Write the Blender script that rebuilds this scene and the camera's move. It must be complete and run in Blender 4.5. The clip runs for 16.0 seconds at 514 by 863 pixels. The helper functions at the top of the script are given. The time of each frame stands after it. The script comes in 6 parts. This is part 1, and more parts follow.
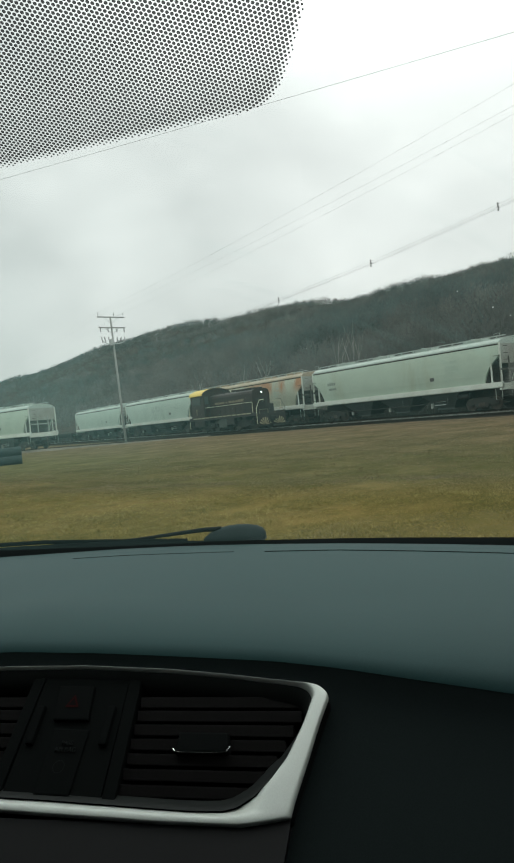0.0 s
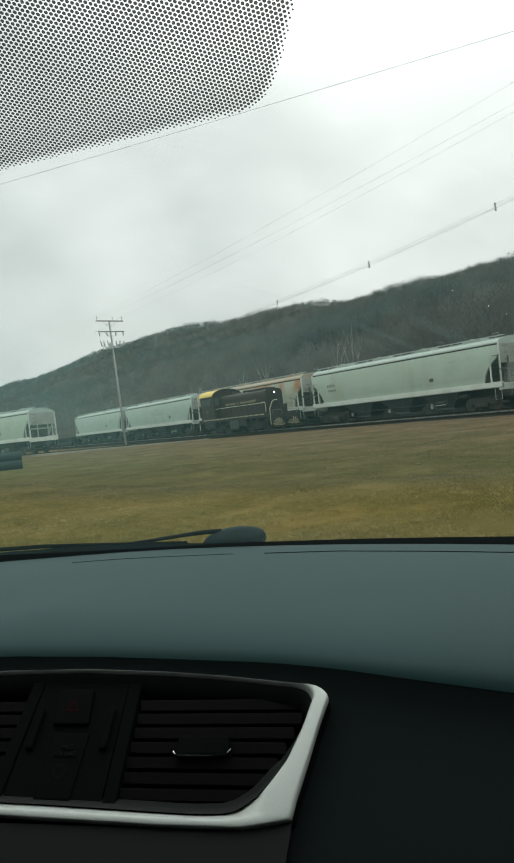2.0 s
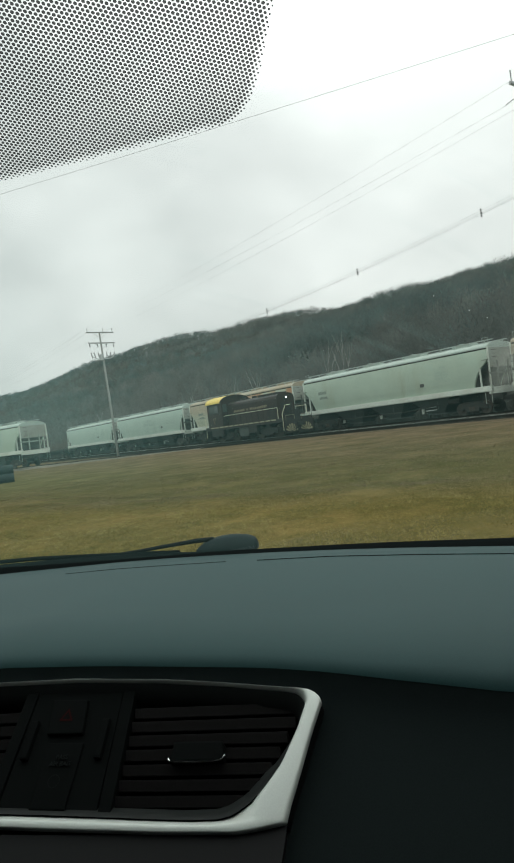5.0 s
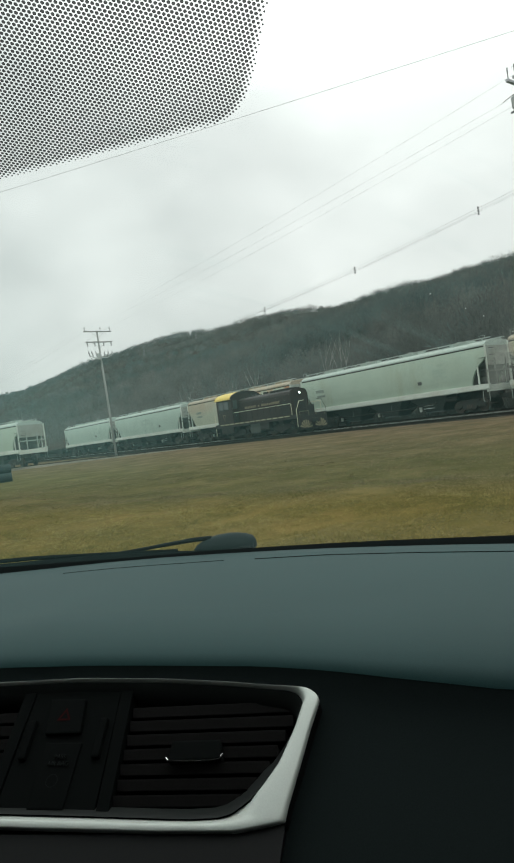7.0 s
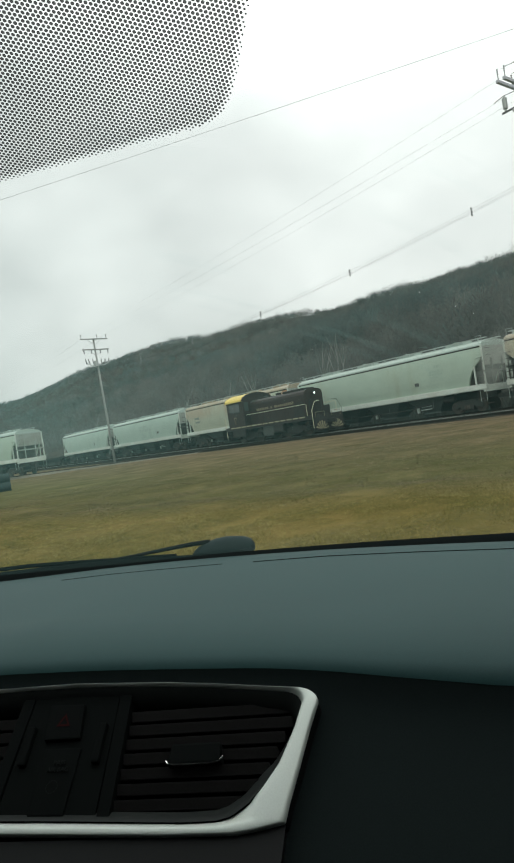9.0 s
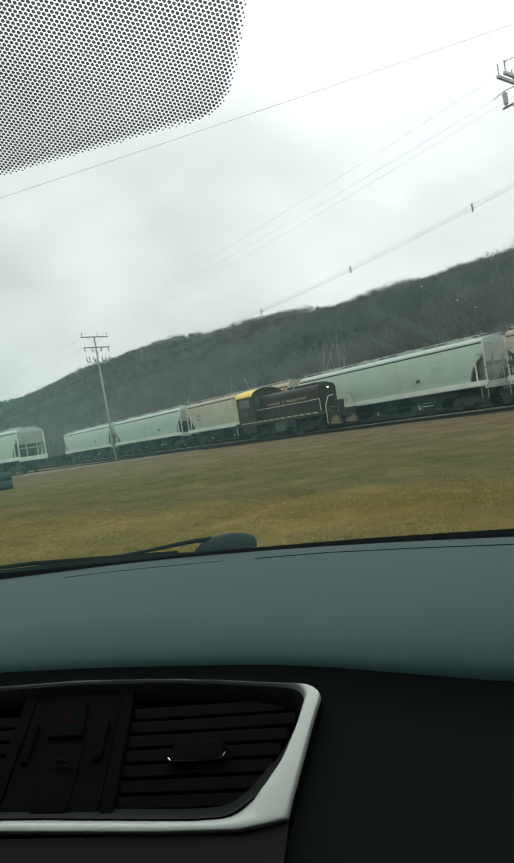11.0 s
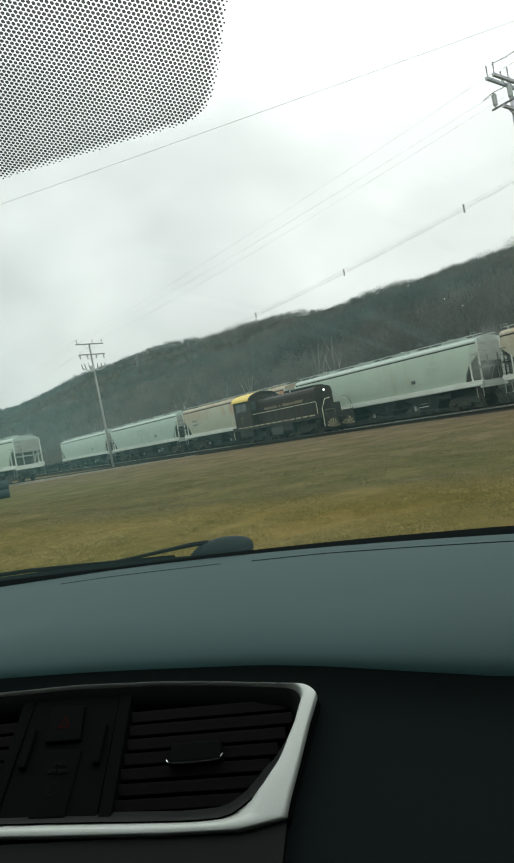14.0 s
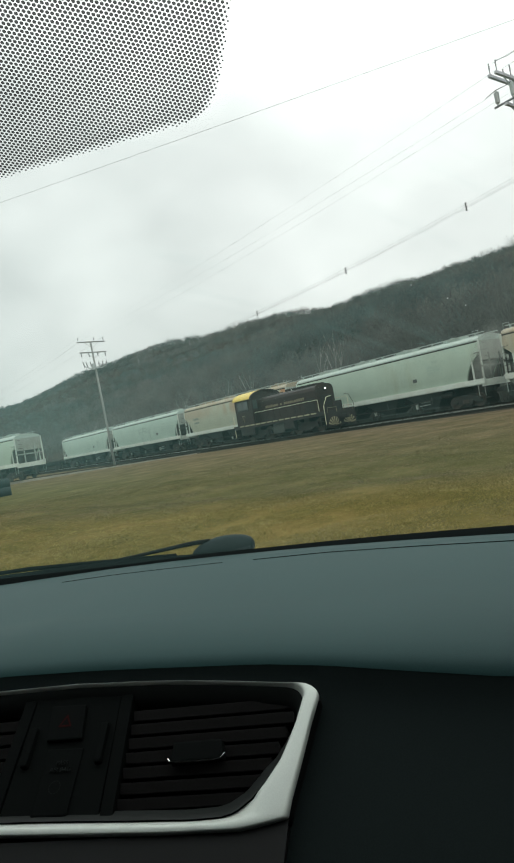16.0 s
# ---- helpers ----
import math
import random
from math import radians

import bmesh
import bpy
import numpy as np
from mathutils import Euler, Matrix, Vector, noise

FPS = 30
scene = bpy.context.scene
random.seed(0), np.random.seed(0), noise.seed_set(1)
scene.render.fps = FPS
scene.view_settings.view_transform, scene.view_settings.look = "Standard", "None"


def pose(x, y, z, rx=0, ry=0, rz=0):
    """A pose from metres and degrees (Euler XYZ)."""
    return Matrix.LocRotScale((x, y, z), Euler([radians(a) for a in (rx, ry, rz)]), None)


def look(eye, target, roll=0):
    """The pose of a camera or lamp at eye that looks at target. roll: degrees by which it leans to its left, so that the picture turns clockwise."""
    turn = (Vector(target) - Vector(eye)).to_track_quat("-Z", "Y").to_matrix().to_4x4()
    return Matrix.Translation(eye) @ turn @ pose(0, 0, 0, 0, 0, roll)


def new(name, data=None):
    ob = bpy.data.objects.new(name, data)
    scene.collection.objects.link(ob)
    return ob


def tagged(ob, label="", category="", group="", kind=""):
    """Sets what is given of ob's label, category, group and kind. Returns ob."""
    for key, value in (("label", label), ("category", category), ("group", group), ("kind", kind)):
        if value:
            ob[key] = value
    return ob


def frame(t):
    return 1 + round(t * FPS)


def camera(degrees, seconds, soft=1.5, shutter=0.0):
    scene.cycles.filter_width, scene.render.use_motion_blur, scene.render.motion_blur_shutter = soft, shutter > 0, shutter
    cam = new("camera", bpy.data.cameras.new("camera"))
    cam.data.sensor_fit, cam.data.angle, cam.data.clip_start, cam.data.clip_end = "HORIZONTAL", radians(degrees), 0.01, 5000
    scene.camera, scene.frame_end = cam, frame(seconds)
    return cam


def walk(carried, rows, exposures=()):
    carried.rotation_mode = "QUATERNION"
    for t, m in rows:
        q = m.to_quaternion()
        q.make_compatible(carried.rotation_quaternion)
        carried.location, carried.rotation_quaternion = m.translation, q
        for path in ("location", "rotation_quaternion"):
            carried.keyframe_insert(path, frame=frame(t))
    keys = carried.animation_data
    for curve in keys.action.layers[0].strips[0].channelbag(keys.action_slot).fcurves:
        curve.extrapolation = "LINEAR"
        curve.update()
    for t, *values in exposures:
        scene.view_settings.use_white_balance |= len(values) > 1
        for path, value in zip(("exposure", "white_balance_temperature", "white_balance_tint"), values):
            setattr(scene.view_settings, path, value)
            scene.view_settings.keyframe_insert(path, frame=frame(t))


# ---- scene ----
cam = camera(44.2, 16.0, soft=1.9)
PATH = [
    (0, (-0.007, -0.016, 1.302), (-1.633, 1.148, 1.26), -5.4),
    (0.5, (-0.007, -0.018, 1.303), (-1.632, 1.147, 1.269), -5.2),
    (1, (-0.007, -0.016, 1.302), (-1.631, 1.151, 1.263), -5.5),
    (1.5, (-0.006, -0.014, 1.302), (-1.629, 1.153, 1.261), -5.9),
    (2, (-0.006, -0.014, 1.301), (-1.632, 1.151, 1.266), -6.0),
    (2.5, (-0.004, -0.015, 1.301), (-1.629, 1.152, 1.272), -6.1),
    (3, (-0.005, -0.017, 1.301), (-1.629, 1.151, 1.276), -5.9),
    (3.5, (-0.004, -0.015, 1.3), (-1.626, 1.155, 1.28), -6.3),
    (4, (-0.002, -0.015, 1.299), (-1.62, 1.162, 1.287), -6.8),
    (6.5, (0.002, -0.015, 1.299), (-1.604, 1.177, 1.285), -7.2),
    (7, (0.001, -0.014, 1.299), (-1.605, 1.177, 1.283), -7.3),
    (7.5, (-0.001, -0.013, 1.298), (-1.609, 1.176, 1.276), -7.5),
    (8, (-0.002, -0.012, 1.298), (-1.611, 1.175, 1.278), -7.8),
    (8.5, (0.001, -0.009, 1.297), (-1.605, 1.183, 1.281), -8.4),
    (9, (0.004, -0.012, 1.296), (-1.598, 1.185, 1.293), -8.4),
    (11.5, (0.002, -0.011, 1.295), (-1.604, 1.181, 1.283), -8.7),
    (12, (0.002, -0.011, 1.295), (-1.603, 1.182, 1.284), -8.8),
    (12.5, (0.002, -0.011, 1.295), (-1.602, 1.183, 1.283), -8.8),
    (13, (0.003, -0.01, 1.294), (-1.6, 1.186, 1.283), -9.0),
    (13.5, (0.005, -0.01, 1.293), (-1.596, 1.189, 1.285), -9.3),
    (14, (0.007, -0.01, 1.292), (-1.591, 1.193, 1.292), -9.7),
    (14.5, (0.008, -0.011, 1.292), (-1.59, 1.192, 1.296), -9.8),
    (15, (0.007, -0.009, 1.291), (-1.592, 1.193, 1.287), -10.1),
    (15.5, (0.006, -0.008, 1.292), (-1.594, 1.192, 1.283), -10.1),
    (16, (0.006, -0.01, 1.293), (-1.595, 1.189, 1.288), -9.6),
]
walk(cam, [(t, look(e, a, r)) for t, e, a, r in PATH], exposures=[(0, -0.06, 6500, 4), (7.5, -0.02, 6500, 4), (14.5, 0.04, 6500, 4), (16, 0.04, 6500, 4)])

# ---- world, sun, exposure ----
world = bpy.data.worlds.new("overcast")
scene.world = world
world.use_nodes = True
wn, wl = world.node_tree.nodes, world.node_tree.links
wn.clear()
w_out = wn.new("ShaderNodeOutputWorld")
w_bg = wn.new("ShaderNodeBackground")
w_sky = wn.new("ShaderNodeTexSky")
w_sky.sky_type, w_sky.sun_disc = "NISHITA", False
w_sky.sun_elevation, w_sky.sun_rotation = radians(38), radians(20)
w_sky.air_density, w_sky.dust_density = 1.5, 3.0
w_skys = wn.new("ShaderNodeVectorMath")
w_skys.operation = "SCALE"
w_skys.inputs["Scale"].default_value = 0.08
w_co = wn.new("ShaderNodeTexCoord")
w_map = wn.new("ShaderNodeMapping")
w_map.inputs["Scale"].default_value = (1.0, 1.0, 1.9)
w_n = wn.new("ShaderNodeTexNoise")
w_n.inputs["Scale"].default_value, w_n.inputs["Detail"].default_value, w_n.inputs["Roughness"].default_value = 2.7, 6.0, 0.52
w_r = wn.new("ShaderNodeValToRGB")
w_r.color_ramp.elements[0].position, w_r.color_ramp.elements[1].position = 0.20, 0.72
w_r.color_ramp.elements[0].color, w_r.color_ramp.elements[1].color = (0.725, 0.722, 0.738, 1), (1.19, 1.165, 1.185, 1)
w_mix = wn.new("ShaderNodeMix")
w_mix.data_type = "RGBA"
w_mix.inputs["Factor"].default_value = 0.93
wl.new(w_co.outputs["Generated"], w_map.inputs["Vector"])
wl.new(w_map.outputs["Vector"], w_n.inputs["Vector"])
w_dot = wn.new("ShaderNodeVectorMath")
w_dot.operation = "DOT_PRODUCT"
w_dot.inputs[1].default_value = (-0.18, 0.80, 0.57)
w_thin = wn.new("ShaderNodeMapRange")
w_thin.inputs["From Min"].default_value, w_thin.inputs["From Max"].default_value = 0.35, 1.0
w_thin.inputs["To Min"].default_value, w_thin.inputs["To Max"].default_value = -0.36, 0.16
w_sum = wn.new("ShaderNodeMath")
w_sum.operation = "ADD"
wl.new(w_co.outputs["Generated"], w_dot.inputs[0])
wl.new(w_dot.outputs["Value"], w_thin.inputs["Value"])
wl.new(w_n.outputs["Fac"], w_sum.inputs[0])
wl.new(w_thin.outputs["Result"], w_sum.inputs[1])
wl.new(w_sum.outputs["Value"], w_r.inputs["Fac"])
wl.new(w_sky.outputs["Color"], w_skys.inputs[0])
wl.new(w_skys.outputs["Vector"], w_mix.inputs["A"])
wl.new(w_r.outputs["Color"], w_mix.inputs["B"])
w_sep = wn.new("ShaderNodeSeparateXYZ")
w_up = wn.new("ShaderNodeMapRange")
w_up.inputs["From Min"].default_value, w_up.inputs["From Max"].default_value = 0.40, 1.0
w_up.inputs["To Min"].default_value, w_up.inputs["To Max"].default_value = 0.97, 2.5
wl.new(w_co.outputs["Generated"], w_sep.inputs["Vector"])
wl.new(w_sep.outputs["Z"], w_up.inputs["Value"])
w_grade = wn.new("ShaderNodeVectorMath")
w_grade.operation = "SCALE"
wl.new(w_mix.outputs["Result"], w_grade.inputs[0])
wl.new(w_up.outputs["Result"], w_grade.inputs["Scale"])
wl.new(w_grade.outputs["Vector"], w_bg.inputs["Color"])
w_bg.inputs["Strength"].default_value = 1.0
wl.new(w_bg.outputs["Background"], w_out.inputs["Surface"])

sun_data = bpy.data.lights.new("sun", "SUN")
sun_data.energy, sun_data.angle, sun_data.color = 0.8, radians(25), (1.0, 0.96, 0.9)
sun = new("sun", sun_data)
sun.matrix_world = look((20, -30, 60), (-30, 20, 0))


# ---- materials ----
def surf(name, col, rough=0.6, metal=0.0, var=0.25, scale=1.5, grain=40.0, bump=0.15, tint=None, amount=0.5, spec=0.5, sheen=0.0):
    """A procedural surface: base colour varied at a large and a fine scale, with a second tint in patches and a fine relief."""
    m = bpy.data.materials.new(name)
    m.use_nodes = True
    n, l = m.node_tree.nodes, m.node_tree.links
    p = n["Principled BSDF"]
    co = n.new("ShaderNodeTexCoord")
    big, fine = n.new("ShaderNodeTexNoise"), n.new("ShaderNodeTexNoise")
    big.inputs["Scale"].default_value, big.inputs["Detail"].default_value = scale, 6
    fine.inputs["Scale"].default_value, fine.inputs["Detail"].default_value = grain, 3
    info = n.new("ShaderNodeObjectInfo")
    shift = n.new("ShaderNodeVectorMath")
    shift.operation = "MULTIPLY_ADD"
    l.new(info.outputs["Random"], shift.inputs[0])
    shift.inputs[1].default_value = (7, 13, 5)
    l.new(co.outputs["Object"], shift.inputs[2])
    l.new(shift.outputs["Vector"], big.inputs["Vector"])
    l.new(shift.outputs["Vector"], fine.inputs["Vector"])
    ramp = n.new("ShaderNodeValToRGB")
    e = ramp.color_ramp.elements
    other = tint if tint else tuple(c * (1 - var) for c in col)
    e[0].position, e[1].position = max(0.0, 0.5 - 0.22), min(1.0, 0.5 + 0.18)
    e[0].color, e[1].color = (*[a + (b - a) * amount for a, b in zip(col, other)], 1), (*col, 1)
    l.new(big.outputs["Fac"], ramp.inputs["Fac"])
    mul = n.new("ShaderNodeMix")
    mul.data_type, mul.blend_type = "RGBA", "MULTIPLY"
    mul.inputs["Factor"].default_value = 1.0
    r2 = n.new("ShaderNodeValToRGB")
    f = r2.color_ramp.elements
    f[0].position, f[1].position = 0.3, 0.7
    f[0].color, f[1].color = (1 - var, 1 - var, 1 - var, 1), (1 + var * 0.4, 1 + var * 0.4, 1 + var * 0.4, 1)
    l.new(fine.outputs["Fac"], r2.inputs["Fac"])
    l.new(ramp.outputs["Color"], mul.inputs["A"])
    l.new(r2.outputs["Color"], mul.inputs["B"])
    l.new(mul.outputs["Result"], p.inputs["Base Color"])
    p.inputs["Roughness"].default_value, p.inputs["Metallic"].default_value = rough, metal
    p.inputs["Specular IOR Level"].default_value = spec
    if sheen:
        p.inputs["Sheen Weight"].default_value = sheen
    if bump:
        b = n.new("ShaderNodeBump")
        b.inputs["Strength"].default_value, b.inputs["Distance"].default_value = bump, 0.3 / grain
        l.new(fine.outputs["Fac"], b.inputs["Height"])
        l.new(b.outputs["Normal"], p.inputs["Normal"])
    return m


def glow(name, col, strength):
    m = bpy.data.materials.new(name)
    m.use_nodes = True
    p = m.node_tree.nodes["Principled BSDF"]
    p.inputs["Base Color"].default_value = (*col, 1)
    p.inputs["Emission Color"].default_value = (*col, 1)
    p.inputs["Emission Strength"].default_value = strength
    return m


def streaked(name, col, rust, low, amount, worn_end=False):
    """Hopper paint with rust or grime that runs down in streaks from the eaves and fades along the car."""
    m = surf(name, col, 0.55, 0.0, 0.10, 0.8, 14.0, 0.05, tuple(c * 0.78 for c in col), 0.6)
    n, l = m.node_tree.nodes, m.node_tree.links
    p = n["Principled BSDF"]
    old = p.inputs["Base Color"].links[0].from_socket
    co = n.new("ShaderNodeTexCoord")
    mp = n.new("ShaderNodeMapping")
    mp.inputs["Scale"].default_value = (0.8, 0.5, 0.18)
    l.new(co.outputs["Object"], mp.inputs["Vector"])
    st = n.new("ShaderNodeTexNoise")
    st.inputs["Scale"].default_value, st.inputs["Detail"].default_value = 1.0, 6
    l.new(mp.outputs["Vector"], st.inputs["Vector"])
    rp = n.new("ShaderNodeValToRGB")
    rp.color_ramp.elements[0].position, rp.color_ramp.elements[1].position = low, low + 0.16
    rp.color_ramp.elements[0].color, rp.color_ramp.elements[1].color = (0, 0, 0, 1), (amount, amount, amount, 1)
    l.new(st.outputs["Fac"], rp.inputs["Fac"])
    mx = n.new("ShaderNodeMix")
    mx.data_type = "RGBA"
    fac = rp.outputs["Color"]
    if worn_end:
        # the paint has failed most towards one end and under the eaves
        sep = n.new("ShaderNodeSeparateXYZ")
        l.new(co.outputs["Object"], sep.inputs["Vector"])
        for axis, lo, hi, least in (("X", -2.0, 4.5, 0.38), ("Z", 2.5, 3.6, 0.08)):
            rng_ = n.new("ShaderNodeMapRange")
            rng_.interpolation_type = "SMOOTHSTEP"
            rng_.inputs["From Min"].default_value, rng_.inputs["From Max"].default_value = lo, hi
            rng_.inputs["To Min"].default_value = least
            l.new(sep.outputs[axis], rng_.inputs["Value"])
            mu = n.new("ShaderNodeMath")
            mu.operation = "MULTIPLY"
            l.new(fac, mu.inputs[0])
            l.new(rng_.outputs["Result"], mu.inputs[1])
            fac = mu.outputs["Value"]
    l.new(fac, mx.inputs["Factor"])
    l.new(old, mx.inputs["A"])
    mx.inputs["B"].default_value = (*rust, 1)
    l.new(mx.outputs["Result"], p.inputs["Base Color"])
    return m


# Teal cast of light through the tinted screen is put into this colour.
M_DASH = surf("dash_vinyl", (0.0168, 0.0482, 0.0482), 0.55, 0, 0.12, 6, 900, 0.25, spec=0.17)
# Front is darker than the top: its shade is put into the colour.
M_FASCIA = surf("shaded_black_plastic", (0.0102, 0.0146, 0.0146), 0.9, 0, 0.15, 8, 900, 0.15, spec=0.04)
M_BLACK = surf("black_plastic", (0.0045, 0.0056, 0.0053), 0.75, 0, 0.15, 8, 700, 0.15, spec=0.1)
M_DARKP = surf("charcoal_plastic", (0.0120, 0.0114, 0.0112), 0.8, 0, 0.15, 8, 700, 0.1, spec=0.10)
M_PLATE = surf("button_plastic", (0.0026, 0.0036, 0.0034), 0.8, 0, 0.15, 8, 700, 0.1, spec=0.05)
M_RUBBER = surf("rubber", (0.02, 0.02, 0.021), 0.7, 0, 0.2, 8, 300, 0.1)
M_SILVER = surf("silver_trim", (0.535, 0.57, 0.53), 0.45, 0.2, 0.06, 10, 900, 0.05)
M_CHROME = surf("chrome", (0.8, 0.8, 0.8), 0.12, 1.0, 0.03, 10, 400, 0.0)
M_FRIT = surf("ceramic_frit", (0.048, 0.064, 0.052), 0.6, 0, 0.1, 20, 500, 0.0)
f_nodes, f_links = M_FRIT.node_tree.nodes, M_FRIT.node_tree.links
# A little sky shows through the dots, standing in for lens glare.
f_clear, f_mix = f_nodes.new("ShaderNodeBsdfTransparent"), f_nodes.new("ShaderNodeMixShader")
f_mix.inputs["Fac"].default_value = 0.07
f_links.new(f_nodes["Principled BSDF"].outputs["BSDF"], f_mix.inputs[1])
f_links.new(f_clear.outputs["BSDF"], f_mix.inputs[2])
f_links.new(f_mix.outputs["Shader"], f_nodes["Material Output"].inputs["Surface"])
M_BAND = surf("ceramic_band", (0.006, 0.008, 0.008), 0.9, 0, 0.1, 20, 500, 0.0, spec=0.0)
M_HEADL = surf("headliner_cloth", (0.07, 0.072, 0.07), 0.95, 0, 0.1, 5, 300, 0.1)
M_PAINT = surf("car_paint", (0.10, 0.11, 0.12), 0.3, 0.4, 0.05, 5, 200, 0.0)
M_RED = surf("hazard_red", (0.022, 0.004, 0.004), 0.8, 0, 0.1, 5, 200, 0.0, spec=0.03)
M_COVER = surf("wiper_cover_plastic", (0.013, 0.022, 0.0225), 0.6, 0, 0.15, 10, 500, 0.05, spec=0.10)
M_PALE = surf("grey_print", (0.0095, 0.0115, 0.011), 0.8, 0, 0.05, 5, 200, 0.0, spec=0.05)

M_HOP1 = streaked("hopper_grey_green", (0.385, 0.482, 0.398), (0.27, 0.30, 0.22), 0.56, 0.5)
M_HOP2 = streaked("hopper_pale_green", (0.385, 0.50, 0.435), (0.27, 0.33, 0.28), 0.60, 0.45)
M_HOPB = streaked("hopper_beige_rusty", (0.375, 0.415, 0.325), (0.33, 0.155, 0.065), 0.40, 0.9, True)
M_HOPROOF = surf("hopper_roof", (0.37, 0.44, 0.40), 0.55, 0, 0.12, 1.0, 10, 0.05)
M_ROOFB = surf("hopper_roof_rusty", (0.31, 0.26, 0.18), 0.7, 0, 0.2, 1.0, 10, 0.05, (0.38, 0.36, 0.29), 0.8)
M_SILL = surf("hopper_sill", (0.56, 0.63, 0.57), 0.55, 0, 0.12, 0.8, 10, 0.05, (0.42, 0.42, 0.36), 0.6)
M_GRIME = surf("hopper_end_grime", (0.33, 0.37, 0.335), 0.8, 0, 0.2, 0.7, 8, 0.05, (0.22, 0.21, 0.18), 0.8)
# Shade in the open hopper ends, put into this dark colour.
M_ENDSHADE = surf("end_shade", (0.15, 0.165, 0.15), 0.85, 0, 0.25, 0.7, 8, 0.05, (0.06, 0.06, 0.05), 0.8)
M_UNDER = surf("undergear", (0.044, 0.050, 0.047), 0.8, 0, 0.3, 2, 20, 0.1, (0.065, 0.055, 0.045), 0.7, spec=0.2)
M_OUTLET = surf("outlet_bay", (0.085, 0.102, 0.096), 0.75, 0, 0.2, 1.5, 12, 0.1)
M_WHEEL = surf("wheel_steel", (0.09, 0.075, 0.06), 0.6, 0.4, 0.25, 4, 30, 0.1)
M_STENCIL = surf("stencil", (0.325, 0.41, 0.35), 0.7, 0, 0.15, 3, 20, 0.0)
M_EMBLEM = surf("faded_emblem", (0.30, 0.375, 0.33), 0.7, 0, 0.3, 1.5, 20, 0.0, (0.37, 0.47, 0.41), 0.8)
M_MARK = surf("faded_marks", (0.20, 0.25, 0.22), 0.7, 0, 0.25, 3, 20, 0.0)
M_PLACARD = surf("dark_placard", (0.085, 0.098, 0.09), 0.7, 0, 0.15, 3, 20, 0.0)
M_GALV = surf("galvanised", (0.38, 0.42, 0.40), 0.6, 0.0, 0.12, 3, 30, 0.05)

M_LOCO = surf("loco_maroon_black", (0.022, 0.0130, 0.0108), 0.5, 0, 0.25, 1.2, 14, 0.05, (0.034, 0.022, 0.017), 0.7, spec=0.3)
M_LOCOD = surf("loco_underframe", (0.013, 0.013, 0.012), 0.75, 0, 0.3, 2, 18, 0.1, (0.035, 0.03, 0.025), 0.6)
M_YELLOW = surf("cab_roof_yellow", (0.62, 0.48, 0.09), 0.5, 0, 0.12, 2, 14, 0.05, (0.55, 0.40, 0.10), 0.7)
M_FAN = surf("dull_yellow", (0.27, 0.235, 0.145), 0.7, 0, 0.25, 3, 20, 0.0)
M_CREAM = surf("cream_stripe", (0.60, 0.56, 0.40), 0.6, 0, 0.15, 3, 20, 0.0)
M_STRIPE = surf("worn_cream", (0.36, 0.31, 0.20), 0.7, 0, 0.4, 2, 12, 0.0)
M_LETTER = surf("gold_lettering", (0.19, 0.15, 0.095), 0.6, 0, 0.2, 3, 20, 0.0)
M_GLASSD = surf("cab_window_glass", (0.062, 0.072, 0.069), 0.12, 0, 0.1, 3, 20, 0.0, spec=0.5)
M_LAMP = glow("headlight_lit", (1.0, 0.97, 0.9), 9.0)

M_WOOD = surf("weathered_pole", (0.27, 0.275, 0.265), 0.9, 0, 0.25, 1.0, 30, 0.2, (0.34, 0.335, 0.32), 0.7)
# Wood made paler than timber: sky glare is put into its colour.
M_WOODP = surf("glare_paled_pole", (0.58, 0.58, 0.64), 0.9, 0, 0.2, 1.0, 30, 0.2, (0.34, 0.34, 0.36), 0.7)
M_CABLE = surf("cable_sheath", (0.055, 0.06, 0.06), 0.9, 0, 0.2, 2, 20, 0.0, spec=0.05)
M_WIRE = surf("wire", (0.17, 0.175, 0.185), 0.6, 0.3, 0.1, 1, 10, 0.0)
M_INSUL = surf("insulator", (0.22, 0.215, 0.22), 0.35, 0, 0.1, 4, 20, 0.0)
M_TANK = surf("grey_tank", (0.40, 0.42, 0.42), 0.5, 0.2, 0.1, 4, 20, 0.0)
M_RAIL = surf("rail_steel", (0.032, 0.027, 0.022), 0.8, 0.0, 0.25, 1, 30, 0.05, spec=0.0)
# Worn bright steel, with sky sheen put into its colour.
M_RAILTOP = surf("rail_head", (0.24, 0.235, 0.21), 0.5, 0.3, 0.1, 1, 30, 0.0)
M_TIE = surf("sleeper_wood", (0.04, 0.037, 0.032), 0.9, 0, 0.3, 2, 25, 0.2, spec=0.0)
M_BALLAST = surf("ballast", (0.035, 0.034, 0.029), 0.95, 0, 0.5, 0.6, 9, 0.6, (0.064, 0.058, 0.045), 0.8, spec=0.0)
M_CINDER = surf("cinder_and_gravel", (0.175, 0.160, 0.130), 0.95, 0, 0.35, 0.5, 9, 0.6, (0.110, 0.100, 0.080), 0.8, spec=0.0)
M_PIPE = surf("black_pipe", (0.024, 0.036, 0.036), 0.8, 0, 0.2, 3, 20, 0.05, spec=0.15)
M_BIRCH = surf("bark_pale", (0.40, 0.40, 0.375), 0.9, 0, 0.3, 0.8, 10, 0.1, (0.20, 0.20, 0.18), 0.9)
